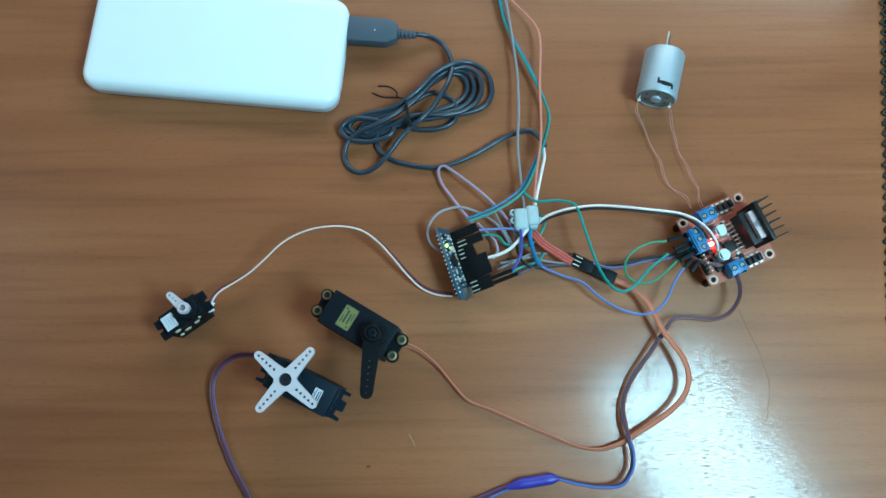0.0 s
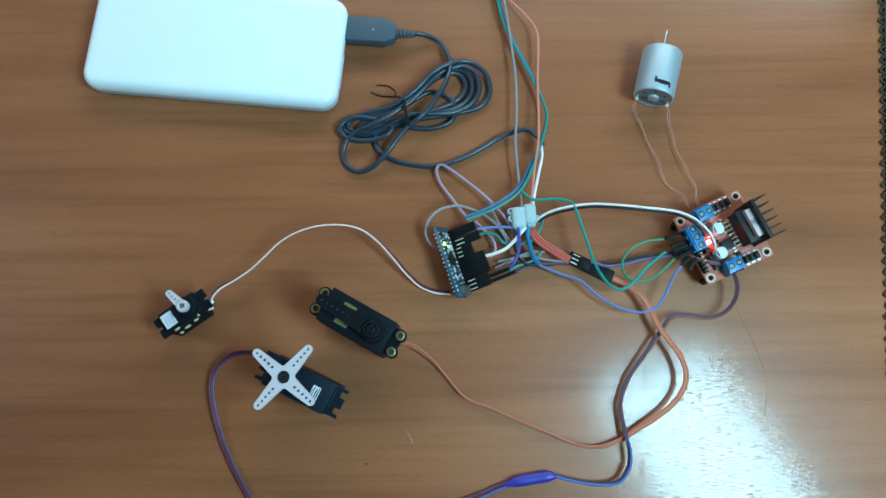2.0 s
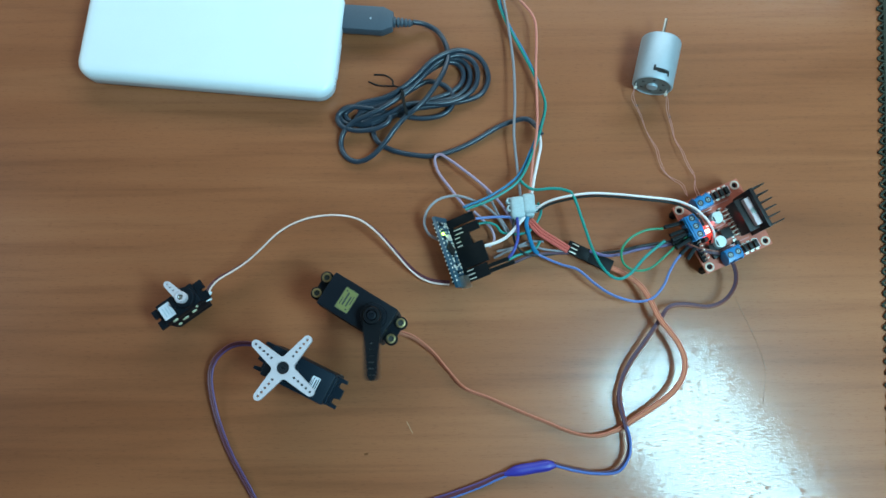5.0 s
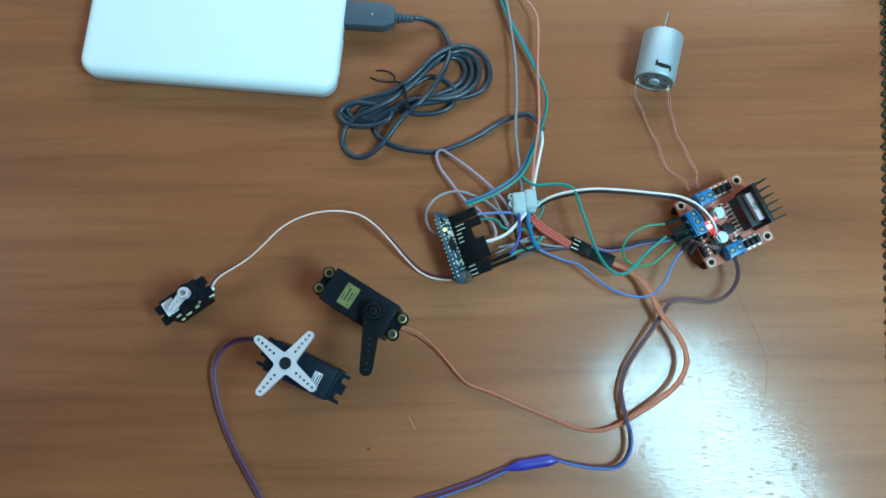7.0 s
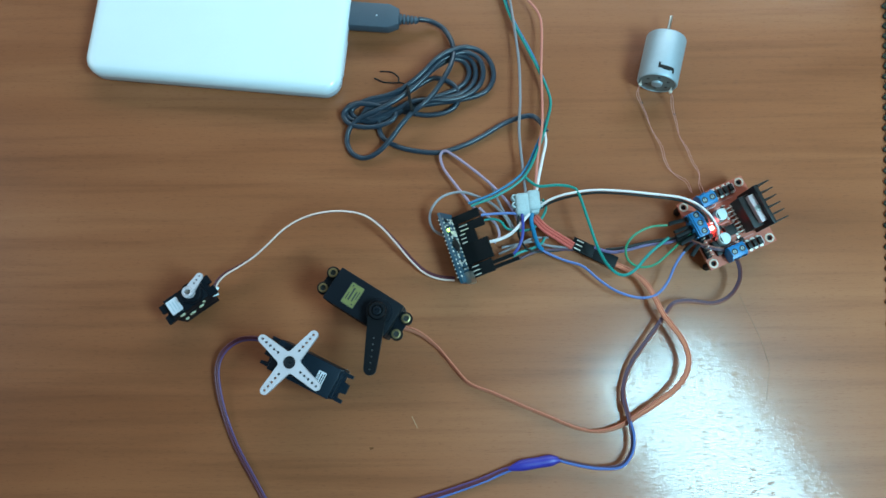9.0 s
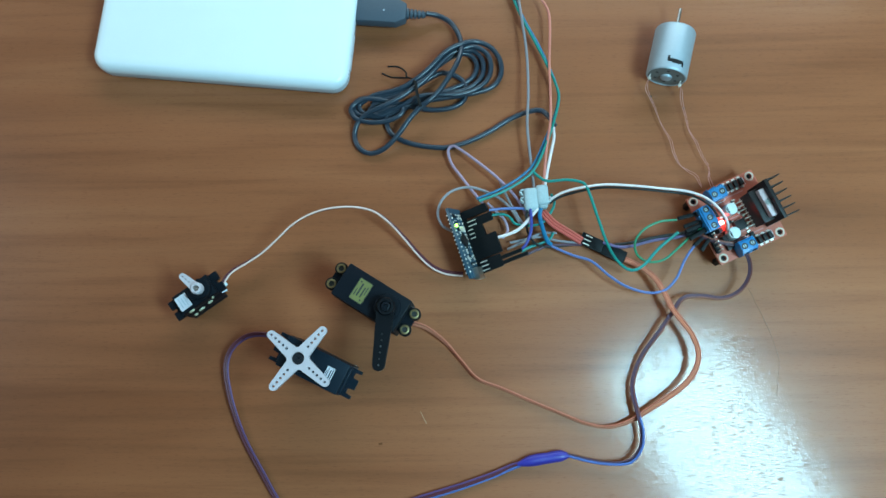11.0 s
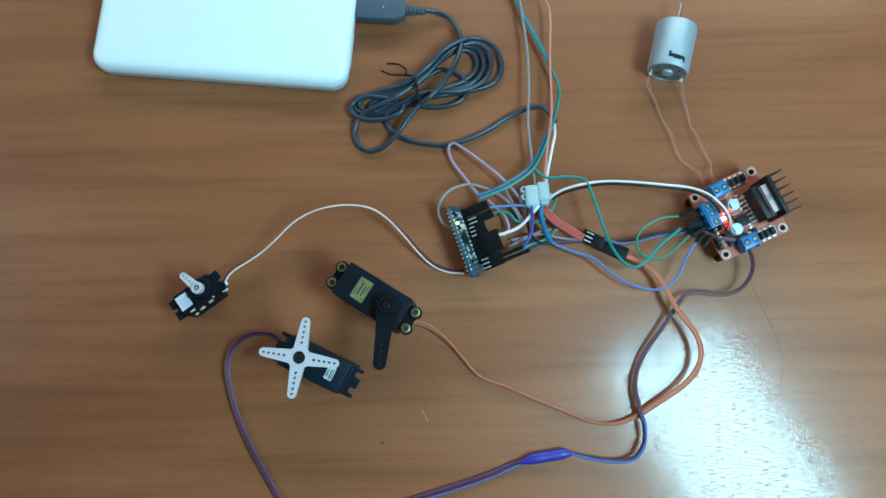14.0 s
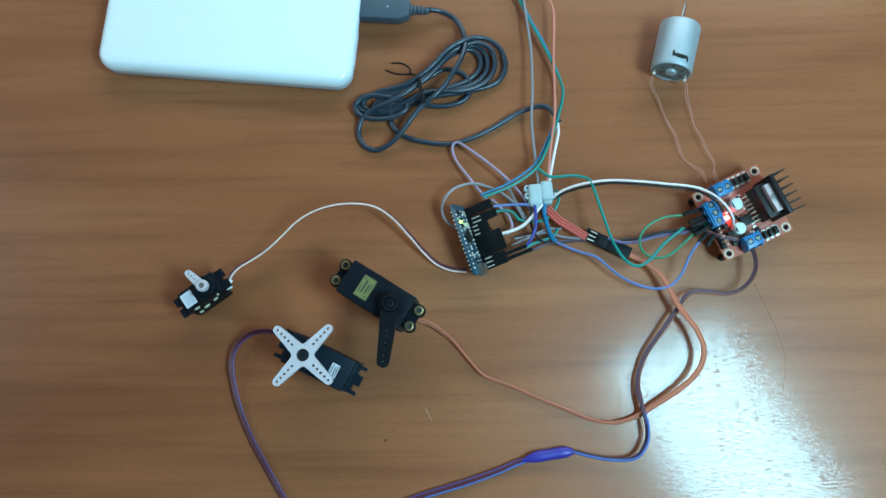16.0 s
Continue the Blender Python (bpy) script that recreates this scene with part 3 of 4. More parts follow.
def micro_servo():
    ang = 35.5
    t = thing("micro_servo", mm(-145.9, -40.9, 0, 0, 0, ang), "black micro servo with white label and white arm", "servo motor", "servo motors on the table")
    bm = bmesh.new()
    box(bm, (0, 0, 2.6), (22.4, 11.8, 5.0), 0.5)
    part("bottom_case", bm, BLACK_ABS, t)
    bm = bmesh.new()
    box(bm, (0, 0, 10.6), (22.8, 12.2, 11.0), 0.4)
    part("middle_case", bm, BLACK_ABS, t)
    bm = bmesh.new()
    box(bm, (0, 0, 19.4), (22.8, 12.2, 6.6), 0.5)
    part("top_case", bm, BLACK_ABS, t)
    for sgn in (-1, 1):
        bm = bmesh.new()
        plate(bm, [(0, -6), (4.8, -6), (4.8, -1.2), (2.2, -0.9), (2.2, 0.9), (4.8, 1.2), (4.8, 6), (0, 6)], 15.8, 18.2)
        ob = part("mounting_ear", bm, BLACK_ABS, t)
        ob.matrix_local = mm(11.3 * sgn, 0, 0, 0, 0, 0 if sgn > 0 else 180)
    bm = bmesh.new()
    lathe(bm, [(0, 22.6), (5.9, 22.6), (5.8, 26.2), (5.2, 26.8), (2.2, 26.8), (2.2, 28.4), (0, 28.4)], 24, Matrix.Translation((5.0, 0, 0)))
    part("gear_boss", bm, BLACK_ABS, t)
    bm = bmesh.new()
    cyl(bm, (-0.6, 0, 22.6), 2.7, 3.4, seg=18)
    part("idler_boss", bm, BLACK_ABS, t)
    bm = bmesh.new()
    plate(bm, rounded(7.0, 8.6, 0.5, 3), 22.75, 22.85)
    lab = part("label", bm, LABEL_WHITE, t, "white paper label")
    lab.matrix_local = mm(-7.2, 0)
    bm = bmesh.new()
    bars(bm, [(-1.6, 0, 0.5, 6), (0.1, 0.2, 0.6, 5), (1.7, -0.2, 0.4, 5.6)], 22.9)
    part("label_print", bm, PRINT_GREY, lab)
    for x, z, sx in ((-6.5, 20.0, 3.6), (-3.0, 12.0, 4.2), (3.5, 14.0, 3.4), (-8.0, 9.0, 2.6), (7.0, 19.0, 1.6)):
        bm = bmesh.new()
        lathe(bm, [(0, 0), (1.3, 0), (1.1, 0.7), (0, 0.8)], 12, Matrix.Translation((x, -6.1, z)) @ pose(0, 0, 0, 90, 0, 0) @ Matrix.Diagonal((sx / 2.6, 1, 1, 1)))
        part("glue_spot", bm, GLUE, t, "yellowish glue spot")
    bm = bmesh.new()
    tube(bm, curve_through([(12, -3.5, 15), (14.5, -4.0, 15.5), (17.4, -3.2, 15.6)]), 0.9, 8)
    tube(bm, curve_through([(12, -5.2, 14), (14, -5.8, 14.2), (15.2, -6.2, 14.2)]), 0.8, 8)
    part("white_clip", bm, BANK_WHITE, t)
    bm = bmesh.new()
    out = [(3.4 * math.cos(a), 3.4 * math.sin(a)) for a in (radians(50 + 260 * i / 14) for i in range(15))]
    tip = [(10.6 + 1.9 * math.cos(a), 1.9 * math.sin(a)) for a in (radians(-85 + 170 * i / 8) for i in range(9))]
    plate(bm, out + tip, 28.6, 30.2, [(5.8, 0, 0.5), (8.2, 0, 0.5), (10.6, 0, 0.5)])
    horn = part("servo_arm", bm, HORN_WHITE, t, "white nylon arm with three holes")
    bm = bmesh.new()
    lathe(bm, [(0, 27.0), (3.2, 27.0), (3.2, 31.0), (2.8, 31.5), (1.7, 31.5), (1.5, 30.6), (0, 30.6)], 22)
    part("hub", bm, HORN_WHITE, horn)
    bm = bmesh.new()
    lathe(bm, [(0, 30.5), (1.4, 30.5), (1.2, 31.1), (0.5, 31.2), (0, 30.9)], 14)
    part("screw", bm, STEEL, horn)
    horn.matrix_local = mm(4.6, 0)
    return t, horn, ang


ARM_SERVO, BLACK_ARM = arm_servo()
CROSS_SERVO, CROSS_HORN, CROSS_TURN = cross_servo()
MICRO_SERVO, MICRO_ARM, MICRO_TURN = micro_servo()


# ---- small electric motor ----
def dc_motor():
    a = 75.2
    t = thing("electric_motor", mm(131.0, 90.8, 12.3, 0, 0, a), "small silver cylindrical electric motor with a thin shaft", "electric motor")
    along = pose(0, 0, 0, 0, 90, 0)
    bm = bmesh.new()
    lathe(bm, [(11.0, 1.2), (11.0, 0.0), (11.6, -0.1), (12.1, 0.4), (12.2, 1.0), (12.2, 29.6), (11.8, 30.4), (11.0, 30.8), (4.2, 30.8), (4.0, 31.0), (0, 31.0)], 40, along)
    part("case", bm, MOTOR_STEEL, t)
    bm = bmesh.new()
    lathe(bm, [(0, 0.3), (11.0, 0.3), (11.0, 1.2), (0, 1.2)], 36, along)
    part("end_cap", bm, CAP_GREY, t, "dull grey metal end cap")
    bm = bmesh.new()
    lathe(bm, [(0, -1.2), (2.6, -1.2), (3.2, -1.0), (3.4, 0.6), (0, 0.6)], 24, along)
    part("rear_bearing", bm, MOTOR_STEEL, t)
    bm = bmesh.new()
    lathe(bm, [(0, 30.6), (3.2, 30.6), (3.1, 32.2), (0, 32.2)], 24, along)
    part("front_bearing", bm, STEEL, t)
    bm = bmesh.new()
    cyl(bm, (0, 0, 31.5), 0.95, 14.6, along, 14)
    part("shaft", bm, STEEL, t)
    for y, z in ((9.4, -2.0), (-9.4, -2.0)):
        bm = bmesh.new()
        box(bm, (-1.4, y, z), (3.6, 0.5, 2.2), 0.1)
        bmesh.ops.create_icosphere(bm, subdivisions=1, radius=1.25, matrix=Matrix.Translation((-2.2, y, z)))
        part("terminal", bm, SOLDER, t)
    for k in range(6):
        b = radians(60 * k + 25)
        bm = bmesh.new()
        box(bm, (0.4, 7.0 * math.cos(b), 7.0 * math.sin(b)), (0.5, 1.6, 1.6), 0.1)
        part("vent", bm, PORT_DARK, t)
    # a slot in the can, near the rear on its upper side
    for f0, f1, u0, u1 in ((60, 106, 4.4, 6.6), (101, 107, 5.0, 8.2), (58, 64, 3.0, 5.6), (72, 94, 3.8, 5.0)):
        bm = bmesh.new()
        n = 8
        q = [[bm.verts.new((u, -12.24 * math.cos(radians(f0 + (f1 - f0) * i / n)), 12.24 * math.sin(radians(f0 + (f1 - f0) * i / n)))) for i in range(n + 1)] for u in (u0, u1)]
        for i in range(n):
            bm.faces.new((q[0][i], q[1][i], q[1][i + 1], q[0][i + 1]))
        bmesh.ops.solidify(bm, geom=list(bm.faces), thickness=0.25)
        bmesh.ops.recalc_face_normals(bm, faces=bm.faces)
        part("case_slot", bm, PORT_DARK, t)


dc_motor()


# ---- motor driver board ----
def terminal_block(parent, m, ways):
    bm = bmesh.new()
    w = 5.0 * ways
    box(bm, (0, 0, 4.2), (w, 7.4, 8.4), 0.35)
    ob = part("screw_terminal", bm, TERM_BLUE, parent, "blue screw terminal block")
    ob.matrix_local = m
    bm = bmesh.new()
    box(bm, (0, 0.0, 8.7), (w - 0.3, 5.6, 1.2), 0.4)
    part("terminal_top", bm, TERM_BLUE, ob)
    for k in range(ways):
        x = (k - (ways - 1) / 2) * 5.0
        bm = bmesh.new()
        lathe(bm, [(0, 8.6), (1.1, 8.6), (1.05, 9.36), (0, 9.4)], 16, Matrix.Translation((x, 0.0, 0)))
        part("terminal_screw", bm, SCREW_STEEL, ob)
        bm = bmesh.new()
        lathe(bm, [(1.05, 9.2), (1.85, 9.2), (1.85, 9.36), (1.05, 9.36)], 16, Matrix.Translation((x, 0.0, 0)))
        part("screw_well", bm, PORT_DARK, ob)
        bm = bmesh.new()
        box(bm, (x, 0.0, 9.42), (0.4, 1.9, 0.1))
        part("screw_slot", bm, PORT_DARK, ob)
        bm = bmesh.new()
        box(bm, (x, -3.75, 3.4), (3.2, 0.3, 3.6), 0.05)
        part("wire_entry", bm, PORT_DARK, ob)
        bm = bmesh.new()
        box(bm, (x - 1.95, -4.1, 3.6), (0.7, 1.0, 6.6), 0.2)
        box(bm, (x + 1.95, -4.1, 3.6), (0.7, 1.0, 6.6), 0.2)
        part("entry_rib", bm, TERM_BLUE, ob)


def driver_board():
    t = thing("motor_driver_board", mm(166.2, 3.2, 0, 0, 0, 24.2), "red motor driver circuit board with blue screw terminals", "circuit board")
    bm = bmesh.new()
    plate(bm, rounded(43.4, 43.4, 0.8, 2), 11.4, 13.0, [(x, y, 1.6) for x in (-18.5, 18.5) for y in (-18.5, 18.5)])
    part("circuit_board", bm, PCB_RED, t)
    for x in (-18.5, 18.5):
        for y in (-18.5, 18.5):
            bm = bmesh.new()
            lathe(bm, [(1.75, 12.9), (1.75, 13.15), (2.75, 13.15), (2.75, 12.9)], 20, Matrix.Translation((x, y, 0)))
            part("hole_ring", bm, RING_TIN, t, "bare tinned ring")
            bm = bmesh.new()
            lathe(bm, [(0, 0.05), (2.4, 0.05), (2.4, 11.4), (0, 11.4)], 6, Matrix.Translation((x, y, 0)))
            part("standoff", bm, HEADER_BLACK, t, smooth=False)
    terminal_block(t, mm(-17.9, 5.6, 13.0, 0, 0, -90), 3)
    terminal_block(t, mm(-6.6, 16.4, 13.0, 0, 0, 180), 2)
    terminal_block(t, mm(-5.6, -17.4, 13.0), 2)
    # driver chip, its pins and the heat sink
    bm = bmesh.new()
    box(bm, (9.0, -0.8, 22.4), (6.6, 19.6, 12.6), 0.4)
    part("driver_chip", bm, CHIP, t)
    bm = bmesh.new()
    box(bm, (11.2, -0.8, 30.6), (3.6, 16.6, 3.8), 0.2)
    tab = part("chip_tab", bm, TAB_METAL, t, "pinkish bare metal chip tab")
    bm = bmesh.new()
    lathe(bm, [(0, 0), (1.9, 0), (1.8, 0.4), (0, 0.45)], 16, Matrix.Translation((11.4, -0.8, 32.5)))
    part("tab_screw", bm, STEEL, tab)
    for k in range(15):
        y = -9.6 + k * 1.27
        far = k % 2
        bm = bmesh.new()
        tube(bm, curve_through([(3.4 if far else 6.4, y, 13.0), (3.4 if far else 6.4, y, 15.4 if far else 14.6), (5.6 if far else 7.6, y, 17.0), (7.0, y, 17.2)], 3), 0.44, 5)
        part("chip_pin", bm, SOLDER, t)
    bm = bmesh.new()
    box(bm, (14.0, -0.8, 25.0), (2.2, 24.0, 23.6), 0.3)
    hs = part("heat_sink", bm, ALU_BLACK, t, "black finned aluminium heat sink")
    for k in range(6):
        bm = bmesh.new()
        box(bm, (18.7, -12.0 + 4.5 * k, 25.0), (7.8, 0.7, 23.6), 0.2)
        part("fin", bm, ALU_BLACK, hs)
    for x, y in ((-3.6, 5.0), (-8.6, -8.2)):
        bm = bmesh.new()
        box(bm, (x, y, 13.6), (6.8, 6.8, 1.2), 0.3)
        cap = part("capacitor", bm, HEADER_BLACK, t)
        bm = bmesh.new()
        lathe(bm, [(3.5, 14.0), (3.55, 20.0), (3.3, 20.6), (0, 20.7)], 24, Matrix.Translation((x, y, 0)))
        part("can", bm, CAP_TOP, cap, "aluminium capacitor can")
        bm = bmesh.new()
        plate(bm, [(2.9 * math.cos(b), 2.9 * math.sin(b)) for b in (radians(130 + 100 * i / 8) for i in range(9))], 20.7, 20.78)
        ob = part("polarity_mark", bm, PORT_DARK, cap)
        ob.matrix_local = mm(x, y)
    bm = bmesh.new()
    box(bm, (-1.2, -5.2, 14.6), (6.5, 6.0, 3.0), 0.3)
    part("regulator", bm, CHIP, t)
    bm = bmesh.new()
    box(bm, (-10.2, 0.6, 14.1), (3.0, 2.4, 2.0), 0.5)
    part("power_light", bm, RED_GLOW, t, "lit red indicator light")
    for side in (1, -1):
        for k in range(4):
            bm = bmesh.new()
            box(bm, (1.8 + 3.4 * k, side * 17.6, 14.2), (2.2, 4.4, 2.3), 0.3)
            d = part("diode", bm, CHIP, t)
            bm = bmesh.new()
            for q in (-1, 1):
                box(bm, (1.8 + 3.4 * k, side * 17.6 + q * 2.7, 13.3), (2.0, 1.5, 0.6), 0.15)
            part("diode_lead", bm, SOLDER, d)
    rnd = random.Random(4)
    for k in range(34):
        x, y = rnd.uniform(-14, 4), rnd.uniform(-13, 13)
        if abs(x + 3.6) < 4.4 and abs(y - 5) < 4.4 or abs(x + 8.6) < 4.4 and abs(y + 8.2) < 4.4 or abs(x + 2.2) < 4 and abs(y + 6.2) < 4:
            continue
        bm = bmesh.new()
        if k % 3:
            box(bm, (x, y, 13.35), (1.9, 1.0, 0.7), 0.1)
            part("resistor", bm, CHIP if k % 2 else SOLDER, t)
        else:
            lathe(bm, [(0.3, 13.0), (0.7, 13.2), (0, 13.5)], 10, Matrix.Translation((x, y, 0)))
            part("solder_joint", bm, SOLDER, t)
    for x, y, sx, sy, h in ((-13.4, -9.6, 3.4, 5.2, 4.0), (-14.6, -3.4, 2.5, 2.5, 6.0), (-12.0, -14.2, 5.0, 3.0, 2.4), (2.8, -13.0, 2.4, 3.0, 1.6), (-6.0, -1.2, 3.4, 2.0, 1.2)):
        bm = bmesh.new()
        box(bm, (x, y, 13.0 + h / 2), (sx, sy, h), 0.25)
        part("black_component", bm, CHIP, t)
    # white printed outlines and copper tracks on the board
    bm = bmesh.new()
    for x, y, sx, sy in ((-6.6, 11.4, 10.4, 0.25), (-1.0, 16.0, 0.25, 9.0), (-5.6, -12.6, 10.4, 0.25), (0.2, -17.0, 0.25, 8.6), (-12.8, 5.6, 0.25, 15.0), (7.4, 19.9, 13.4, 0.3), (7.4, 15.0, 13.4, 0.25), (7.4, -19.9, 13.4, 0.3), (7.4, -15.0, 13.4, 0.25), (14.4, 17.4, 0.25, 4.8), (14.4, -17.4, 0.25, 4.8)):
        box(bm, (x, y, 13.03), (sx, sy, 0.06))
    part("printed_outline", bm, SHADED_WHITE, t, "white printed outlines")
    bm = bmesh.new()
    for k in range(9):
        box(bm, (-1.0 + 0.25 * k, -9.0 + 2.3 * k, 13.02), (8.0, 0.6, 0.05))
    for x, y, sx, sy in ((-10.5, 10.8, 0.6, 6.0), (-8.0, -11.0, 5.0, 0.6), (5.0, 12.4, 12.0, 0.6), (5.0, -12.4, 12.0, 0.6), (-13.5, -2.0, 0.6, 7.0)):
        box(bm, (x, y, 13.02), (sx, sy, 0.05))
    part("copper_track", bm, ENAMEL, t, "pale copper tracks")
    for k in range(7):
        bm = bmesh.new()
        lathe(bm, [(0, 13.5), (0.5, 13.45), (0.95, 13.1), (0.95, 12.9)], 10, Matrix.Translation((2.4 + 1.7 * (k % 2), -8.4 + 2.5 * k, 0)))
        part("solder_joint", bm, SOLDER, t)
    # control header with its pins
    bm = bmesh.new()
    box(bm, (-19.8, -7.2, 14.3), (2.5, 15.4, 2.6), 0.2)
    hd = part("pin_header", bm, HEADER_BLACK, t)
    for k in range(6):
        bm = bmesh.new()
        box(bm, (-19.8, -13.6 + 2.54 * k, 17.6), (0.62, 0.62, 8.0), 0.1)
        part("pin", bm, SOLDER, hd)


driver_board()


# ---- microcontroller board, leaning on its edge, with plugs on its pins ----
LEAN = -65.0
CONTROLLER = (7.2, -10.6, 0, 0, 0, -72)


def controller_board():
    t = thing("microcontroller_board", mm(*CONTROLLER), "narrow teal microcontroller board leaning on its edge, plugged with wires", "circuit board")
    tilt = mm(0, 0, 10.0, LEAN, 0, 0)

    def put(ob):
        ob.matrix_local = tilt
        return ob
    bm = bmesh.new()
    plate(bm, rounded(43.5, 18, 0.5, 2), -0.8, 0.8)
    put(part("circuit_board", bm, PCB_BLUE, t))
    for v in (-7.6, 7.6):
        bm = bmesh.new()
        if v > 0:
            box(bm, (0, v, 2.1), (38.4, 2.2, 2.4), 0.2)
        else:
            box(bm, (0, v + 0.6, -1.5), (38.4, 1.2, 1.2), 0.2)
        hd = put(part("pin_header", bm, HEADER_BLACK, t))
        for k in range(15):
            x = -17.8 + 2.54 * k
            bm = bmesh.new()
            box(bm, (x, v, 4.6 if v > 0 else -0.4), (0.62, 0.62, 9 if v > 0 else 3.4), 0.1)
            part("pin", bm, SOLDER, hd)
            bm = bmesh.new()
            lathe(bm, [(0, 1.5), (0.25, 1.3), (0.5 + 0.12 * (k % 3), 0.8), (0, 0.75)], 10, Matrix.Translation((x, v * (0.76 if v > 0 else 1), 0)))
            part("solder_joint", bm, SOLDER if k % 3 else RING_TIN, hd)
    bm = bmesh.new()
    box(bm, (19.4, 0, 2.4), (7.0, 7.8, 3.6), 0.5)
    put(part("usb_socket", bm, STEEL, t))
    bm = bmesh.new()
    box(bm, (-2.0, 0, 1.4), (7.0, 7.0, 1.2), 0.2, pose(0, 0, 0, 0, 0, 45))
    put(part("processor", bm, CHIP, t))
    bm = bmesh.new()
    box(bm, (-10.8, -5.2, 1.3), (1.6, 1.0, 1.0), 0.2)
    put(part("power_light", bm, GREEN_GLOW, t, "lit green indicator light"))
    bm = bmesh.new()
    box(bm, (-8.6, 1.0, 1.7), (3.4, 3.4, 1.8), 0.4)
    put(part("reset_button", bm, SOLDER, t))
    rnd = random.Random(7)
    for k in range(56):
        bm = bmesh.new()
        long, wide = rnd.choice(((1.7, 0.9), (0.9, 1.6), (0.8, 0.8), (2.4, 1.2), (0.5, 2.6)))
        box(bm, (rnd.uniform(-19, 15), rnd.uniform(-5.4, 5.4), 1.1), (long, wide, rnd.uniform(0.4, 0.9)), 0.1)
        put(part("resistor", bm, SOLDER if k % 3 else CHIP, t))
    return t


controller_board()


def plug_matrix(k, row=7.6, back=0.0):
    """The pose of a plug on pin k of the controller's upper row; its local z runs out along the wire."""
    return mm(*CONTROLLER) @ mm(0, 0, 10.0, LEAN, 0, 0) @ mm(-17.8 + 2.54 * k, row, 1.0, -3, 0, 0) @ mm(0, 0, back)


def wire_plug(m, ways=1, length=14.0, label="black plug housing on a jumper wire", pins=True):
    t = thing("jumper_plug", m, label, "connector", "jumper wire plugs")
    bm = bmesh.new()
    w = 2.5 * ways if ways > 1 else 2.1
    box(bm, (0, 0, length / 2), (w, 2.5 if ways > 1 else 2.1, length), 0.2)
    part("housing", bm, HEADER_BLACK, t)
    for k in range(ways if pins else 0):
        bm = bmesh.new()
        x = (k - (ways - 1) / 2) * 2.54
        box(bm, (x, -1.3, length * 0.30), (0.6, 0.2, length * 0.30))
        part("contact_window", bm, SOLDER, t)
    return t


for k, ways, length, pins in ((0.3, 2, 17, False), (2.7, 2, 18, True), (5.1, 3, 11, True), (9.0, 5, 17, False), (13.2, 3, 15, True)):
    wire_plug(plug_matrix(k), ways, length, pins=pins)
wire_plug(plug_matrix(12.8, back=14.2), 1, 14, pins=False)
wire_plug(plug_matrix(14.0, back=14.0), 1, 17, pins=False)


def lying(x, y, z, heading, dip=0.0):
    """A plug lying flat, its wire leaving towards heading."""
    return mm(x, y, z, 0, 0, heading) @ pose(0, 0, 0, 0, 90 + dip, 0) @ pose(0, 0, 0, 0, 0, -90)


GREY_TOP = [(39.9, 177.5, 6.0), (41.6, 161.0, 6.9), (44.6, 137.4, 7.0), (47.4, 110.2, 7.6), (47.6, 83.7, 8.5), (46.4, 61.8, 8.6), (47.9, 40.6, 8.0), (48.9, 28.2, 8.2), (49.2, 22.4, 10.0)]
TEAL_TOP = [(33.7, 177.5, 6.0), (37.4, 161.5, 6.0), (40.6, 146.5, 6.0), (46.3, 132.1, 6.0), (53.0, 117.5, 6.7), (59.5, 102.8, 7.3), (64.5, 89.4, 8.0), (66.2, 79.9, 8.7), (63.1, 66.6, 10.0), (57.2, 49.8, 12.0), (48.3, 32.3, 12.0), (32.9, 21.3, 12.0), (16.2, 14.5, 12.0)]
BLUE_TOP = [(35.3, 178.8, 4.0), (38.6, 162.7, 4.0), (42.2, 145.8, 4.3), (47.8, 131.4, 5.0), (54.2, 118.0, 5.7), (60.3, 103.2, 6.3), (65.3, 88.0, 7.0), (65.9, 78.5, 7.7), (62.3, 66.0, 8.7), (56.1, 51.2, 10.0), (47.5, 35.0, 10.0), (31.8, 23.6, 10.0), (14.9, 16.4, 10.0)]
RED_TOP = [(36.6, 177.5, 6.0), (45.2, 161.0, 6.7), (53.8, 150.7, 7.4), (60.6, 140.6, 8.0), (62.4, 129.0, 8.0), (61.1, 102.2, 8.5), (61.0, 83.2, 9.6), (60.1, 64.2, 11.7), (57.1, 46.3, 12.0), (55.3, 30.7, 11.4), (54.3, 23.1, 10.0)]
WHITE_USB = [(62.0, 60.9, 9.0), (62.1, 54.1, 9.7), (60.0, 45.0, 10.5), (57.2, 32.6, 10.7), (55.6, 23.8, 10.0)]
TEAL_BOARD = [(48.3, 33.0, 12.0), (51.5, 29.5, 12.0), (57.0, 26.1, 13.0), (67.8, 26.3, 14.5), (75.8, 24.5, 16.0), (79.3, 20.3, 17.5), (84.1, 3.0, 19.0), (89.1, -13.7, 19.5), (95.3, -23.9, 18.0), (102.9, -28.0, 15.0), (110.7, -24.8, 13.0), (120.8, -14.4, 12.0), (132.2, -5.4, 12.0)]
WHITE_BOARD = [(58.0, 15.1, 10.0), (64.4, 18.5, 12.7), (73.9, 20.6, 16.3), (88.3, 21.8, 19.2), (104.1, 20.5, 21.3), (120.0, 18.4, 22.5), (135.8, 16.0, 23.5), (144.8, 12.0, 24.7), (150.3, 6.6, 26.3), (154.0, 1.3, 26.5), (157.0, -3.0, 23.4), (159.1, -5.9, 17.0)]
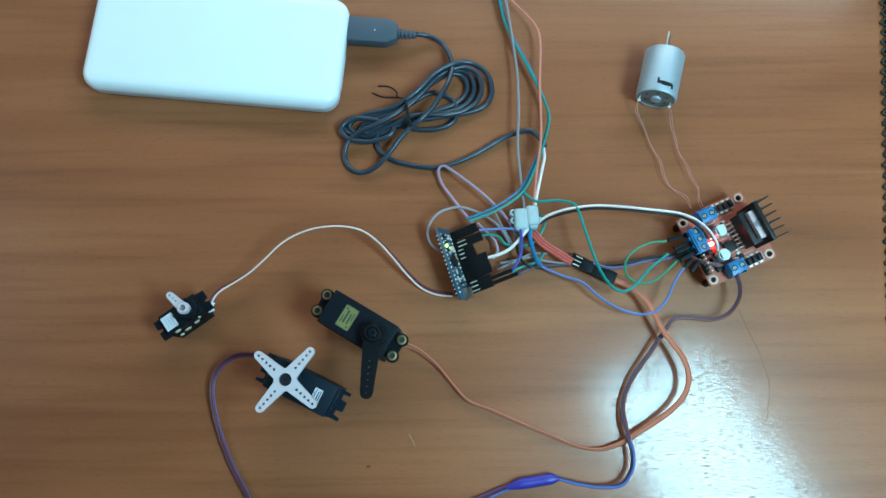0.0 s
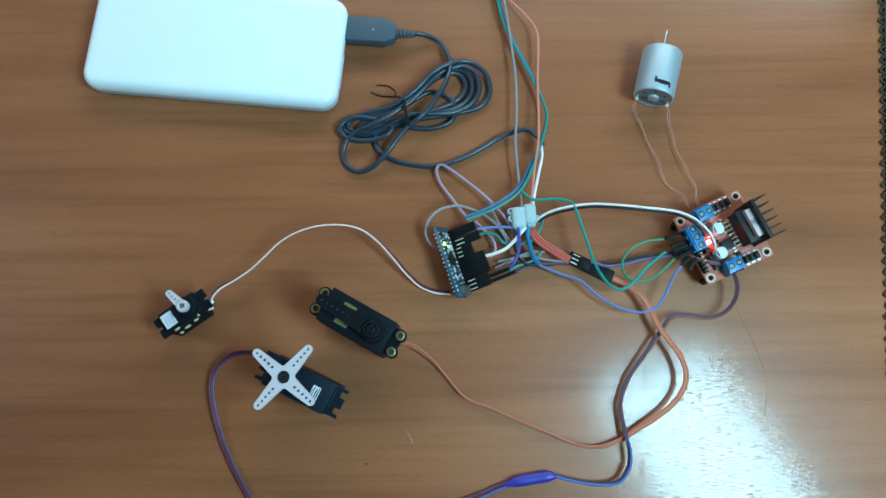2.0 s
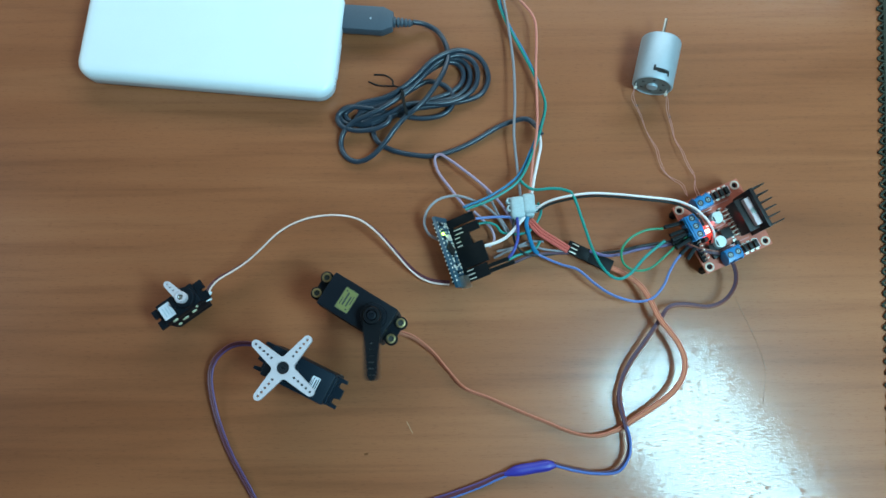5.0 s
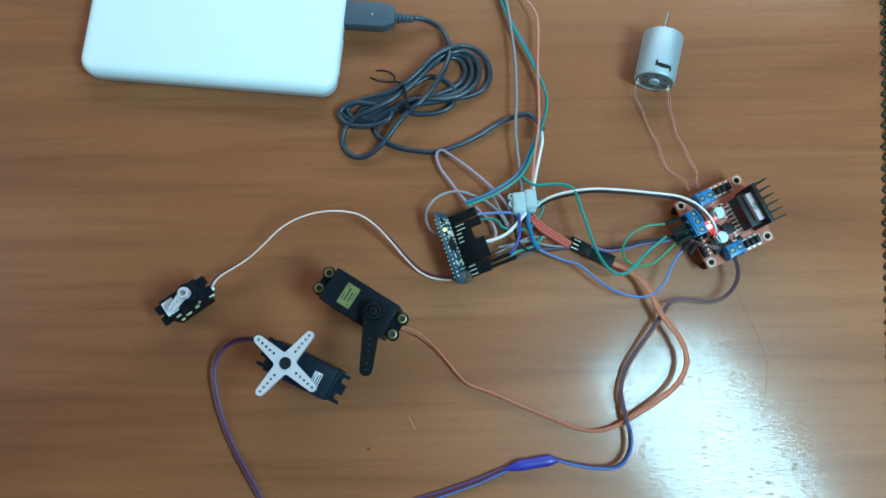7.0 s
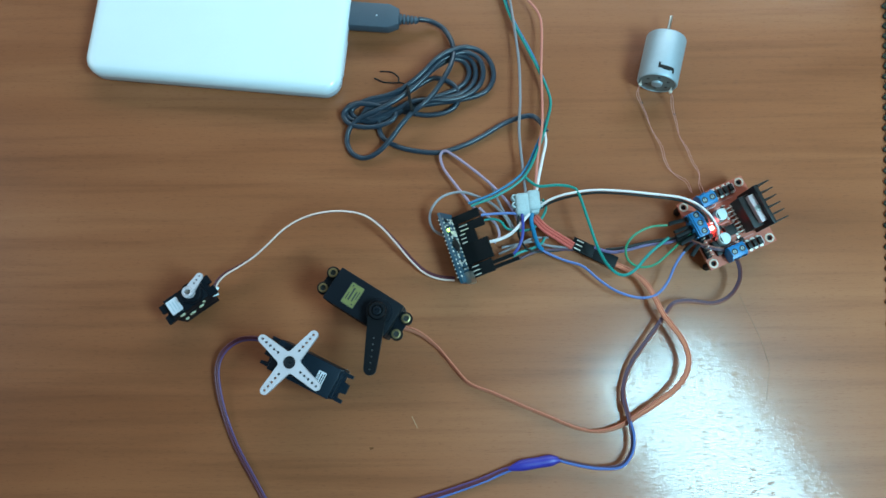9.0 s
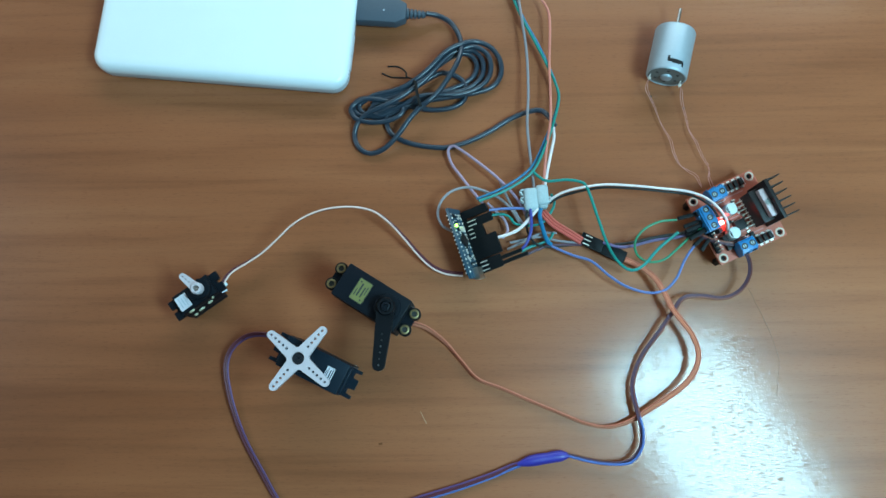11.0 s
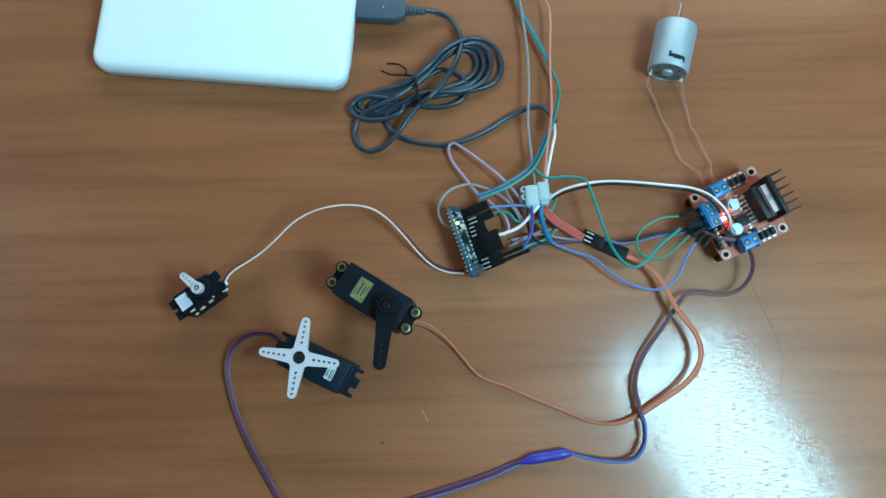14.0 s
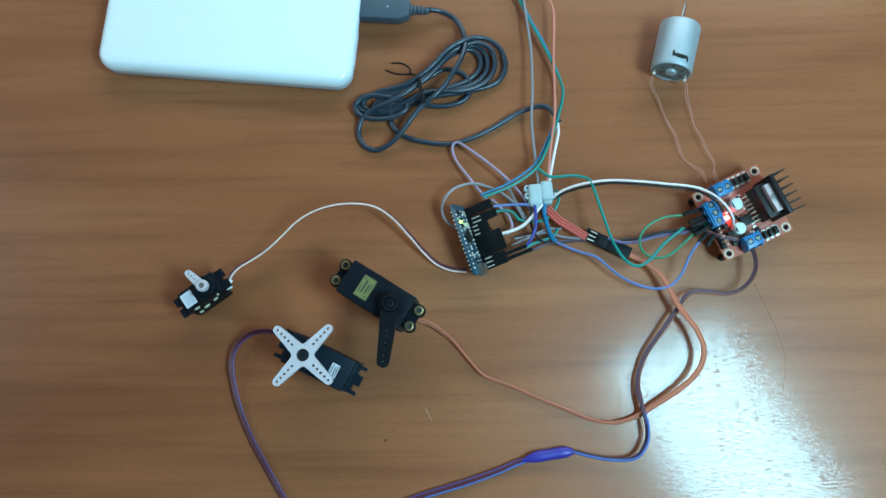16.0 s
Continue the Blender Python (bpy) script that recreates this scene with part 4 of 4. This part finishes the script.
BLACK_BOARD = [(58.0, 13.4, 10.0), (64.5, 16.7, 12.0), (74.1, 18.9, 15.0), (88.4, 20.4, 18.0), (104.3, 19.1, 20.0), (120.3, 17.1, 21.0), (135.5, 14.7, 22.0), (143.6, 10.5, 24.0), (148.3, 5.0, 26.0), (151.3, 0.9, 24.0)]
PURPLE_LOOP = [(46.4, 2.1, 6.0), (42.5, 11.2, 6.6), (37.6, 19.0, 7.5), (27.3, 29.9, 8.8), (14.9, 40.6, 8.5), (6.5, 47.3, 7.5), (1.4, 50.9, 5.5), (-1.7, 48.3, 4.5), (0.3, 40.2, 4.2), (6.4, 30.9, 5.5), (13.7, 20.7, 6.7), (19.6, 12.7, 8.0)]
LILAC = [(21.4, 14.7, 7.0), (27.1, 9.0, 6.2), (31.4, 4.7, 5.5), (33.3, -2.2, 5.2), (30.1, -6.7, 6.0)]
GREY_LOOP = [(41.4, 0.2, 5.0), (36.5, 9.8, 5.7), (29.2, 17.3, 6.3), (19.8, 22.0, 7.0), (10.4, 24.3, 7.7), (0.3, 21.8, 8.3), (-6.1, 15.4, 9.0), (-8.2, 7.5, 9.0), (-5.5, 0.7, 8.7), (0.5, -2.9, 8.0)]
GREY_A = [(29.4, 27.8, 6.0), (33.4, 18.5, 5.3), (37.6, 9.9, 5.0), (43.1, 0.9, 5.0)]
BLUE_SHORT = [(22.2, 9.5, 10.0), (28.9, 10.3, 9.2), (38.0, 10.7, 9.0), (46.3, 10.2, 9.2), (49.6, 11.1, 10.0)]
NAVY = [(46.4, 10.5, 11.0), (46.8, 3.2, 11.7), (46.3, -4.2, 11.5), (43.6, -11.0, 10.2), (40.1, -14.9, 8.0)]
TEAL_SHORT = [(22.2, 6.5, 8.0), (29.0, 7.6, 7.5), (34.3, 6.0, 7.0), (37.6, 1.9, 7.0), (44.6, 0.5, 7.0), (52.9, 1.7, 7.5), (58.4, 7.4, 8.0), (61.2, 14.1, 8.5), (59.3, 19.2, 9.0)]
WHITE_SHORT = [(26.1, -6.6, 7.0), (32.7, -5.0, 7.6), (38.7, -2.5, 8.4), (43.3, 1.3, 9.6), (47.7, 6.2, 10.4), (51.1, 10.1, 11.0)]
GREY_B = [(45.2, 10.4, 10.0), (44.1, 3.8, 9.2), (45.0, -3.8, 7.8), (49.4, -10.3, 6.2), (57.8, -12.1, 5.0), (72.9, -10.8, 5.0)]
GREY_C = [(34.6, -9.1, 4.0), (43.0, -7.4, 4.0), (53.0, -5.9, 4.5), (62.9, -8.5, 5.2), (74.4, -10.0, 6.0)]
GREY_D = [(32.8, -13.2, 4.0), (41.3, -9.1, 4.0), (53.0, -3.9, 5.0), (62.6, -3.4, 4.0)]
BLACK_A = [(44.3, -16.5, 5.0), (51.1, -13.4, 5.0), (57.8, -11.4, 5.0), (67.8, -10.9, 5.2), (76.7, -11.1, 6.0)]
GREEN_LOW = [(40.9, -14.9, 6.0), (46.1, -12.1, 5.2), (52.2, -10.1, 5.0), (57.9, -7.4, 5.2), (60.3, -3.5, 6.0)]
TEAL_DOWN = [(52.7, 10.1, 11.0), (52.0, 5.2, 10.2), (54.0, -3.0, 8.5), (56.4, -8.7, 6.5), (58.8, -10.8, 5.0)]
BLUE_LONG = [(54.5, -5.8, 6.0), (58.1, -10.8, 5.3), (64.3, -14.3, 5.5), (72.3, -17.9, 6.5), (81.7, -21.6, 8.7), (91.0, -30.1, 9.6), (101.1, -36.8, 9.6), (113.4, -40.4, 9.1), (123.1, -38.9, 9.8), (129.7, -32.2, 11.1), (133.8, -23.5, 12.5), (137.0, -18.0, 14.0), (140.6, -13.6, 14.6)]
RED_OUT = [(53.9, 8.2, 9.0), (60.1, 1.5, 8.3), (67.7, -3.5, 7.7), (76.6, -9.2, 7.0)]
BLACK_B = [(96.0, -11.2, 6.0), (105.7, -10.5, 7.5), (118.7, -7.8, 9.0), (131.7, -6.1, 10.5), (142.9, -4.5, 12.0)]
PURPLE_B = [(89.4, -9.8, 6.0), (97.5, -12.6, 6.6), (105.6, -12.5, 7.4), (118.7, -9.4, 8.6), (131.6, -8.1, 10.2), (142.8, -5.8, 12.0)]
GREEN_LOOP = [(131.1, 1.5, 14.0), (121.2, 0.6, 14.0), (111.8, -4.0, 13.5), (106.7, -10.8, 12.7), (107.4, -18.3, 12.0), (113.7, -22.7, 12.0), (122.7, -21.6, 13.0), (132.7, -13.5, 14.0), (139.7, -6.9, 14.0)]
RIB_ORANGE = [(101.9, -20.2, 6.0), (110.3, -25.0, 7.8), (117.9, -31.8, 8.8), (122.8, -40.9, 9.5), (126.3, -49.6, 10.2), (131.5, -57.5, 10.8), (136.7, -65.6, 11.0), (139.4, -75.5, 10.6), (137.2, -85.0, 9.5), (130.7, -93.2, 8.0), (121.0, -100.4, 6.5), (110.8, -106.7, 5.0), (100.9, -112.7, 3.5), (89.0, -116.1, 2.5), (76.2, -114.5, 2.0), (60.3, -108.1, 2.0), (44.2, -101.4, 2.0), (28.1, -94.3, 2.0), (14.4, -88.8, 2.2), (5.3, -79.0, 2.6), (-2.8, -69.3, 3.5), (-9.4, -63.4, 5.0), (-15.5, -59.3, 7.0), (-23.4, -56.7, 8.0)]
RIB_BROWN = [(142.7, -7.4, 15.0), (148.3, -10.8, 16.8), (155.9, -12.9, 17.0), (165.1, -14.8, 16.3), (170.9, -21.4, 14.1), (171.8, -30.8, 11.4), (166.3, -39.7, 9.1), (156.7, -43.7, 7.7), (143.9, -42.3, 7.2), (133.8, -43.6, 7.9), (127.7, -51.3, 7.0), (119.4, -62.5, 6.0), (109.0, -76.2, 5.1), (103.8, -87.3, 4.2), (102.3, -97.3, 5.3), (104.0, -107.5, 6.6), (105.9, -117.9, 6.5), (105.0, -127.1, 5.6), (98.8, -134.7, 4.7), (87.0, -136.2, 3.8), (74.6, -134.1, 3.0), (63.3, -131.3, 3.0)]
TAPE = [(65.5, -131.7, 3.0), (60.5, -131.9, 3.0), (52.5, -133.1, 3.0), (43.0, -134.6, 3.0), (35.7, -136.6, 3.0)]
RIB_LOWER = [(36.7, -136.3, 3.0), (31.6, -137.9, 2.0), (21.5, -142.1, 2.0), (2.5, -148.3, 2.0), (-22.5, -155.6, 2.0), (-51.1, -166.3, 2.0), (-74.2, -172.0, 2.0), (-91.5, -166.1, 2.0), (-100.4, -154.2, 2.0), (-108.2, -141.4, 2.0), (-114.1, -131.7, 2.0), (-119.3, -122.5, 2.0), (-124.8, -110.2, 2.0), (-129.1, -96.7, 3.0), (-131.6, -82.5, 4.0), (-129.9, -73.0, 5.0), (-124.5, -66.4, 6.0), (-116.4, -62.6, 7.0), (-105.7, -63.1, 8.0), (-99.7, -67.9, 8.0)]
RIB_MICRO = [(-136.4, -35.5, 9.0), (-134.2, -32.5, 9.0), (-132.1, -28.5, 9.0), (-128.0, -24.5, 9.0), (-120.5, -20.2, 9.2), (-111.5, -14.7, 10.5), (-102.6, -7.4, 12.5), (-93.6, 0.7, 14.2), (-83.6, 6.4, 15.5), (-71.9, 9.8, 16.5), (-58.6, 10.7, 16.8), (-46.4, 8.5, 16.0), (-36.6, 2.1, 14.0), (-27.5, -7.2, 11.0), (-19.6, -16.1, 7.5), (-11.7, -23.1, 4.5), (-3.3, -26.6, 3.2), (6.4, -27.7, 3.0)]
GREEN_LOOP_END = [(138.7, -7.9, 14.0), (142.0, -5.3, 14.5), (146.3, -3.1, 15.0)]
MOT1 = [(120.8, 91.3, 10.0), (120.3, 87.1, 7.0), (122.8, 81.6, 4.0), (126.1, 73.1, 3.0), (130.0, 62.1, 3.0), (133.7, 52.6, 4.0), (135.6, 44.6, 4.0), (137.9, 38.8, 3.0), (143.5, 34.8, 2.0), (147.0, 30.3, 5.0), (146.9, 21.2, 14.0)]
MOT2 = [(139.5, 85.7, 10.0), (141.2, 82.5, 7.0), (142.7, 74.5, 4.0), (144.5, 65.6, 3.0), (146.1, 58.0, 4.0), (149.1, 50.3, 5.0), (152.6, 42.4, 4.0), (155.3, 35.6, 4.0), (154.1, 28.0, 8.0), (152.9, 21.1, 14.0)]
BLUE_TAIL = [(103.3, -94.2, 2.0), (104.3, -102.6, 4.0), (105.4, -111.2, 6.5), (106.4, -118.8, 8.0), (105.2, -127.9, 7.0), (98.8, -135.5, 6.0), (86.7, -136.4, 5.0), (74.4, -134.6, 4.0), (63.3, -131.6, 3.0)]
BLUE_TAIL_B = [(37.3, -137.2, 3.0), (31.6, -139.4, 2.2), (21.5, -143.6, 2.0), (2.5, -150.1, 2.0), (-22.5, -157.3, 2.0), (-51.1, -167.5, 2.0), (-74.3, -173.0, 1.5)]


def cord(name, pts, mat, r, label, steps=6, category="wire"):
    bm = bmesh.new()
    tube(bm, curve_through(pts, steps), r, 8)
    ob = part(name, bm, PVC[mat])
    return tagged(ob, label, category, "loose wires")


cord("jumper_wire", GREY_TOP, "grey", 0.85, "long grey jumper wire leading off the table")
cord("jumper_wire", TEAL_TOP, "teal", 0.85, "long teal jumper wire to the controller board")
cord("jumper_wire", BLUE_TOP, "sky", 0.85, "long blue jumper wire to the controller board")
cord("jumper_wire", RED_TOP, "salmon", 0.8, "long red wire into the terminal strip")
cord("usb_core", WHITE_USB, "white", 0.95, "short white core from the cable end to the terminal strip")
cord("jumper_wire", TEAL_BOARD, "teal", 0.9, "teal jumper wire arching to the driver board")
cord("power_wire", WHITE_BOARD, "white", 0.72, "thick white wire arching to the driver board")
cord("power_wire", BLACK_BOARD, "black", 0.75, "thin black wire beside the white one")
cord("jumper_wire", PURPLE_LOOP, "purple", 0.85, "looped purple jumper wire")
cord("jumper_wire", LILAC, "lilac", 0.8, "short lilac jumper wire")
cord("jumper_wire", GREY_LOOP, "grey", 0.8, "looped grey jumper wire behind the controller board")
cord("jumper_wire", GREY_A, "grey", 0.8, "short grey jumper wire")
cord("jumper_wire", BLUE_SHORT, "blue", 0.8, "short blue jumper wire into the terminal strip")
cord("jumper_wire", NAVY, "navy", 0.9, "short navy jumper wire hanging from the terminal strip")
cord("jumper_wire", TEAL_SHORT, "teal", 0.8, "teal jumper wire looping round the terminal strip")
cord("jumper_wire", WHITE_SHORT, "white", 0.95, "short white wire into the terminal strip")
cord("jumper_wire", GREY_B, "black", 0.75, "thin dark jumper wire")
cord("jumper_wire", GREY_C, "grey", 0.75, "thin grey jumper wire")
cord("jumper_wire", GREY_D, "grey", 0.75, "thin grey jumper wire")
cord("jumper_wire", BLACK_A, "plum", 0.85, "dark purple jumper wire")
cord("jumper_wire", GREEN_LOW, "teal", 0.85, "short teal jumper wire")
cord("power_wire", TEAL_DOWN, "sky", 1.3, "thick blue-green wire from the terminal strip")
cord("jumper_wire", BLUE_LONG, "blue", 0.75, "long blue jumper wire to the driver board")
cord("jumper_wire", BLACK_B, "black", 0.9, "black jumper wire to the driver board")
cord("jumper_wire", PURPLE_B, "violet", 0.9, "violet jumper wire to the driver board")
cord("jumper_wire", GREEN_LOOP, "green", 0.7, "looped green jumper wire to the driver board")
cord("jumper_wire", GREEN_LOOP_END, "green", 0.8, "short end of the green jumper wire")


def ribbon(name, pts, cores, label, r=0.72, gap=1.25, twist=None, steps=6):
    """Flat servo lead: insulated cores side by side."""
    t = thing(name, mm(0, 0), label, "cable", "servo leads")
    line = curve_through(pts, steps)
    mid = (len(cores) - 1) / 2
    for k, c in enumerate(cores):
        bm = bmesh.new()
        tube(bm, sideways(line, (k - mid) * gap, 0, twist), r, 8)
        part("core", bm, PVC[c], t)


ribbon("servo_lead", RIB_ORANGE, ("rust", "orange", "rust"), "flat orange-brown three-core servo lead", 0.62, 1.1, twist=lambda s: 12 + 60 * min(1, max(0, (s - 0.46) * 8)) - 30 * max(0, (s - 0.85) * 6))
ribbon("servo_lead", RIB_BROWN, ("brown", "plum", "plum"), "flat brown and violet lead to the driver board", 0.52, 0.85, twist=lambda s: -60 + 100 * s)
cord("lead_core", BLUE_TAIL, "indigo", 0.75, "blue core leading into the taped joint")
ribbon("servo_lead", RIB_LOWER, ("maroon", "maroon", "dusk"), "flat blue, red and black servo lead", 0.60, 1.0, twist=lambda s: -30 * s)
cord("lead_core", BLUE_TAIL_B, "indigo", 0.7, "blue core leaving the taped joint")
ribbon("servo_lead", RIB_MICRO, ("maroon", "maroon", "cream"), "thin white, red and brown servo lead", 0.55, 0.95, twist=lambda s: 8 + 74 * math.sin(math.pi * s) ** 1.5)
ribbon("power_lead", RED_OUT, ("red", "red", "red"), "red wires from the terminal strip side by side", 0.9, 1.6)


def tape_joint():
    t = thing("taped_joint", mm(0, 0), "wire joint wrapped in dark blue tape", "tape")
    line = curve_through(TAPE, 5)
    bm = bmesh.new()
    n = len(line)
    rings = []
    for i, p in enumerate(line):
        s = i / (n - 1)
        w = 3.1 * min(1, 0.30 + 3.0 * min(s, 1 - s)) * (1 + 0.03 * math.sin(7 * s * math.pi))
        d = (line[min(i + 1, n - 1)] - line[max(i - 1, 0)]).normalized()
        side = d.cross(Vector((0, 0, 1))).normalized()
        rings.append([bm.verts.new(p + side * w * math.cos(a) + Vector((0, 0, 2.3 * w / 3.1 * math.sin(a)))) for a in (2 * math.pi * k / 12 for k in range(12))])
    for a, b in zip(rings, rings[1:]):
        for k in range(12):
            bm.faces.new((a[k], a[(k + 1) % 12], b[(k + 1) % 12], b[k]))
    bm.faces.new(rings[0][::-1])
    bm.faces.new(rings[-1])
    bmesh.ops.recalc_face_normals(bm, faces=bm.faces)
    part("wrap", bm, TAPE_BLUE, t)


tape_joint()


def terminal_strip():
    t = thing("terminal_strip", mm(50.2, 16.6, 4.0, 0, 0, 3), "milky white nylon terminal strip full of wires", "connector")
    for x, w, dy, d in ((-3.2, 8.4, -0.6, 13.4), (3.6, 7.6, 1.4, 12.4)):
        bm = bmesh.new()
        box(bm, (x, dy, 4.4), (w, d, 8.4), 2.4, seg=3)
        box(bm, (x + 0.3, dy - 5.6, 4.0), (w * 0.72, 4.6, 6.4), 1.6, seg=3)
        part("pole", bm, NYLON, t)
    for x, y in ((-7.6, -0.8), (-7.6, 3.8), (7.8, -1.6)):
        bm = bmesh.new()
        lathe(bm, [(0.9, 2.0), (1.7, 2.0), (2.1, 2.6), (2.1, 6.4), (1.6, 7.0), (0.9, 7.0)], 16, Matrix.Translation((x, y, 0)))
        part("side_lug", bm, NYLON, t)
    bm = bmesh.new()
    box(bm, (0, 0, 4.0), (11.5, 4.0, 6.0), 0.6)
    part("bridge", bm, NYLON, t)
    bm = bmesh.new()
    box(bm, (0, 0, -1.7), (12, 9, 4.4), 0.8)
    part("foot", bm, NYLON, t)


terminal_strip()

# plugs in the run of the leads
wire_plug(lying(76.5, -6.6, 4.6, -26), 3, 14, "three-way black plug on red wires")
wire_plug(lying(89.0, -12.9, 4.6, -26), 3, 14.5, "three-way black plug of the orange servo lead", pins=False)
wire_plug(lying(144.2, 5.2, 14.8, 194), 1, 13, "black plug on a green wire", pins=False)
for x, y, z, h in ((147.6, 2.0, 15.0, 201), (147.9, -0.4, 16.4, 203), (148.6, -2.2, 14.2, 205), (149.2, -3.6, 17.0, 210), (150.2, -4.8, 14.6, 222), (151.4, -6.0, 16.6, 234)):
    wire_plug(lying(x, y, z, h), 1, 14, "black plug on the driver board's header", pins=False)


def motor_lead(pts):
    t = thing("motor_lead", mm(0, 0), "pair of hair-thin enamelled copper motor leads", "wire", "motor leads")
    line = curve_through(pts, 8)
    for ph in (0, math.pi):
        bm = bmesh.new()
        tube(bm, [p + Vector((0.7 * math.sin(i * 0.11 + ph) + 0.3 * math.sin(i * 0.37 + 2.1 * ph), 0.3 * math.sin(i * 0.21 + ph), 0.25 + 0.2 * math.sin(i * 0.3 + ph))) for i, p in enumerate(line)], 0.15, 6)
        part("strand", bm, ENAMEL, t)


motor_lead(MOT1)
motor_lead(MOT2)

# ---- small marks on the table ----
scratch(-17.3, -110.5, 7.6, -63, 0.35, SCRATCH_PALE, "scratch_mark", "short pale scratch in the table's varnish")
scratch(-42.0, -124.9, 2.2, 10, 1.3, DULL_SPECK, "speck", "tiny dark speck on the tabletop")
scratch(124.6, 83.5, 1.6, -30, 1.2, SPECK_DARK, "speck", "tiny dark speck beside the motor")
scratch(144.5, 75.6, 1.4, 0, 1.0, SPECK_DARK, "speck", "tiny dark speck beside the motor")
scratch(180.1, -49.7, 27.5, -68, 0.4, DULL_SCRATCH, "scratch_mark", "long dull scratch in the table's varnish")
scratch(187.4, -70.7, 17.1, -75.4, 0.35, DULL_SCRATCH, "scratch_mark", "dull scratch in the table's varnish")
scratch(187.8, -89.2, 20.6, -100, 0.18, DULL_SCRATCH, "scratch_mark", "faint dull scratch in the table's varnish")


# ---- what moves ----
def motions():
    # the arm servo's case rocks and creeps as its arm swings
    still = (-44.9, -47.7, -29.7)
    end = (-44.0, -45.0, -32.4)
    case = [(0, -45.2, -48.2, -31), (0.6, -45.4, -48.3, -30.6), (0.7, -45.3, -47.8, -23.6), (0.8, -45.2, -47.4, -25.4), (1.0, -45.1, -47.2, -26.7), (1.1, *still), (2.6, *still),
            (2.7, -44.6, -47.6, -35.0), (3.0, -44.4, -47.6, -33.9), (3.3, -44.2, -47.0, -33.4), (3.4, -43.8, -46.4, -33.2), (3.5, -43.3, -45.5, -24.8), (3.6, -43.6, -45.8, -31.0), (3.8, -43.7, -45.8, -29.7),
            (4.7, -43.7, -45.8, -29.7), (5.1, *end), (16, *end)]
    walk(ARM_SERVO, [(t, mm(x, y, 0, 0, 0, a)) for t, x, y, a in case])
    turn = [(0, -95.5), (0.6, -97), (0.7, -112), (0.8, -127), (0.9, -158), (1.0, -183), (1.1, -211), (2.6, -211), (2.7, -193), (2.8, -174), (2.9, -140), (3.0, -117), (3.1, -89),
            (3.2, -67), (3.3, -33), (3.4, -10), (3.5, 10), (3.6, 2.4), (3.8, 5), (4.7, 5), (4.85, -45), (5.0, -90), (5.1, -97), (16, -97)]
    times = [r[0] for r in case]

    def case_angle(t):
        return float(np.interp(t, times, [r[3] for r in case]))
    walk(BLACK_ARM, [(t, mm(10.4, -0.4, 0, 0, 0, a - case_angle(t))) for t, a in turn])
    turn = [(0, 138), (6.6, 138), (6.7, 184), (6.8, 222), (6.9, 236), (8.6, 236), (8.7, 195), (8.8, 140), (8.9, 85), (9.0, 57), (10.65, 55), (10.75, 90), (10.85, 130), (10.95, 141), (16, 139)]
    walk(MICRO_ARM, [(t, mm(4.6, 0, 0, 0, 0, a - MICRO_TURN)) for t, a in turn])
    turn = [(0, 49), (12.6, 49), (12.7, 79), (12.8, 104), (12.9, 143), (13.0, 163), (13.1, 170), (14.6, 170), (14.7, 143), (14.8, 114), (14.9, 80), (15.0, 54), (15.1, 20), (15.2, -3), (15.3, -36), (15.4, -43), (16, -44)]
    walk(CROSS_HORN, [(t, mm(7.4, 0, 0, 0, 0, a - CROSS_TURN)) for t, a in turn])


motions()
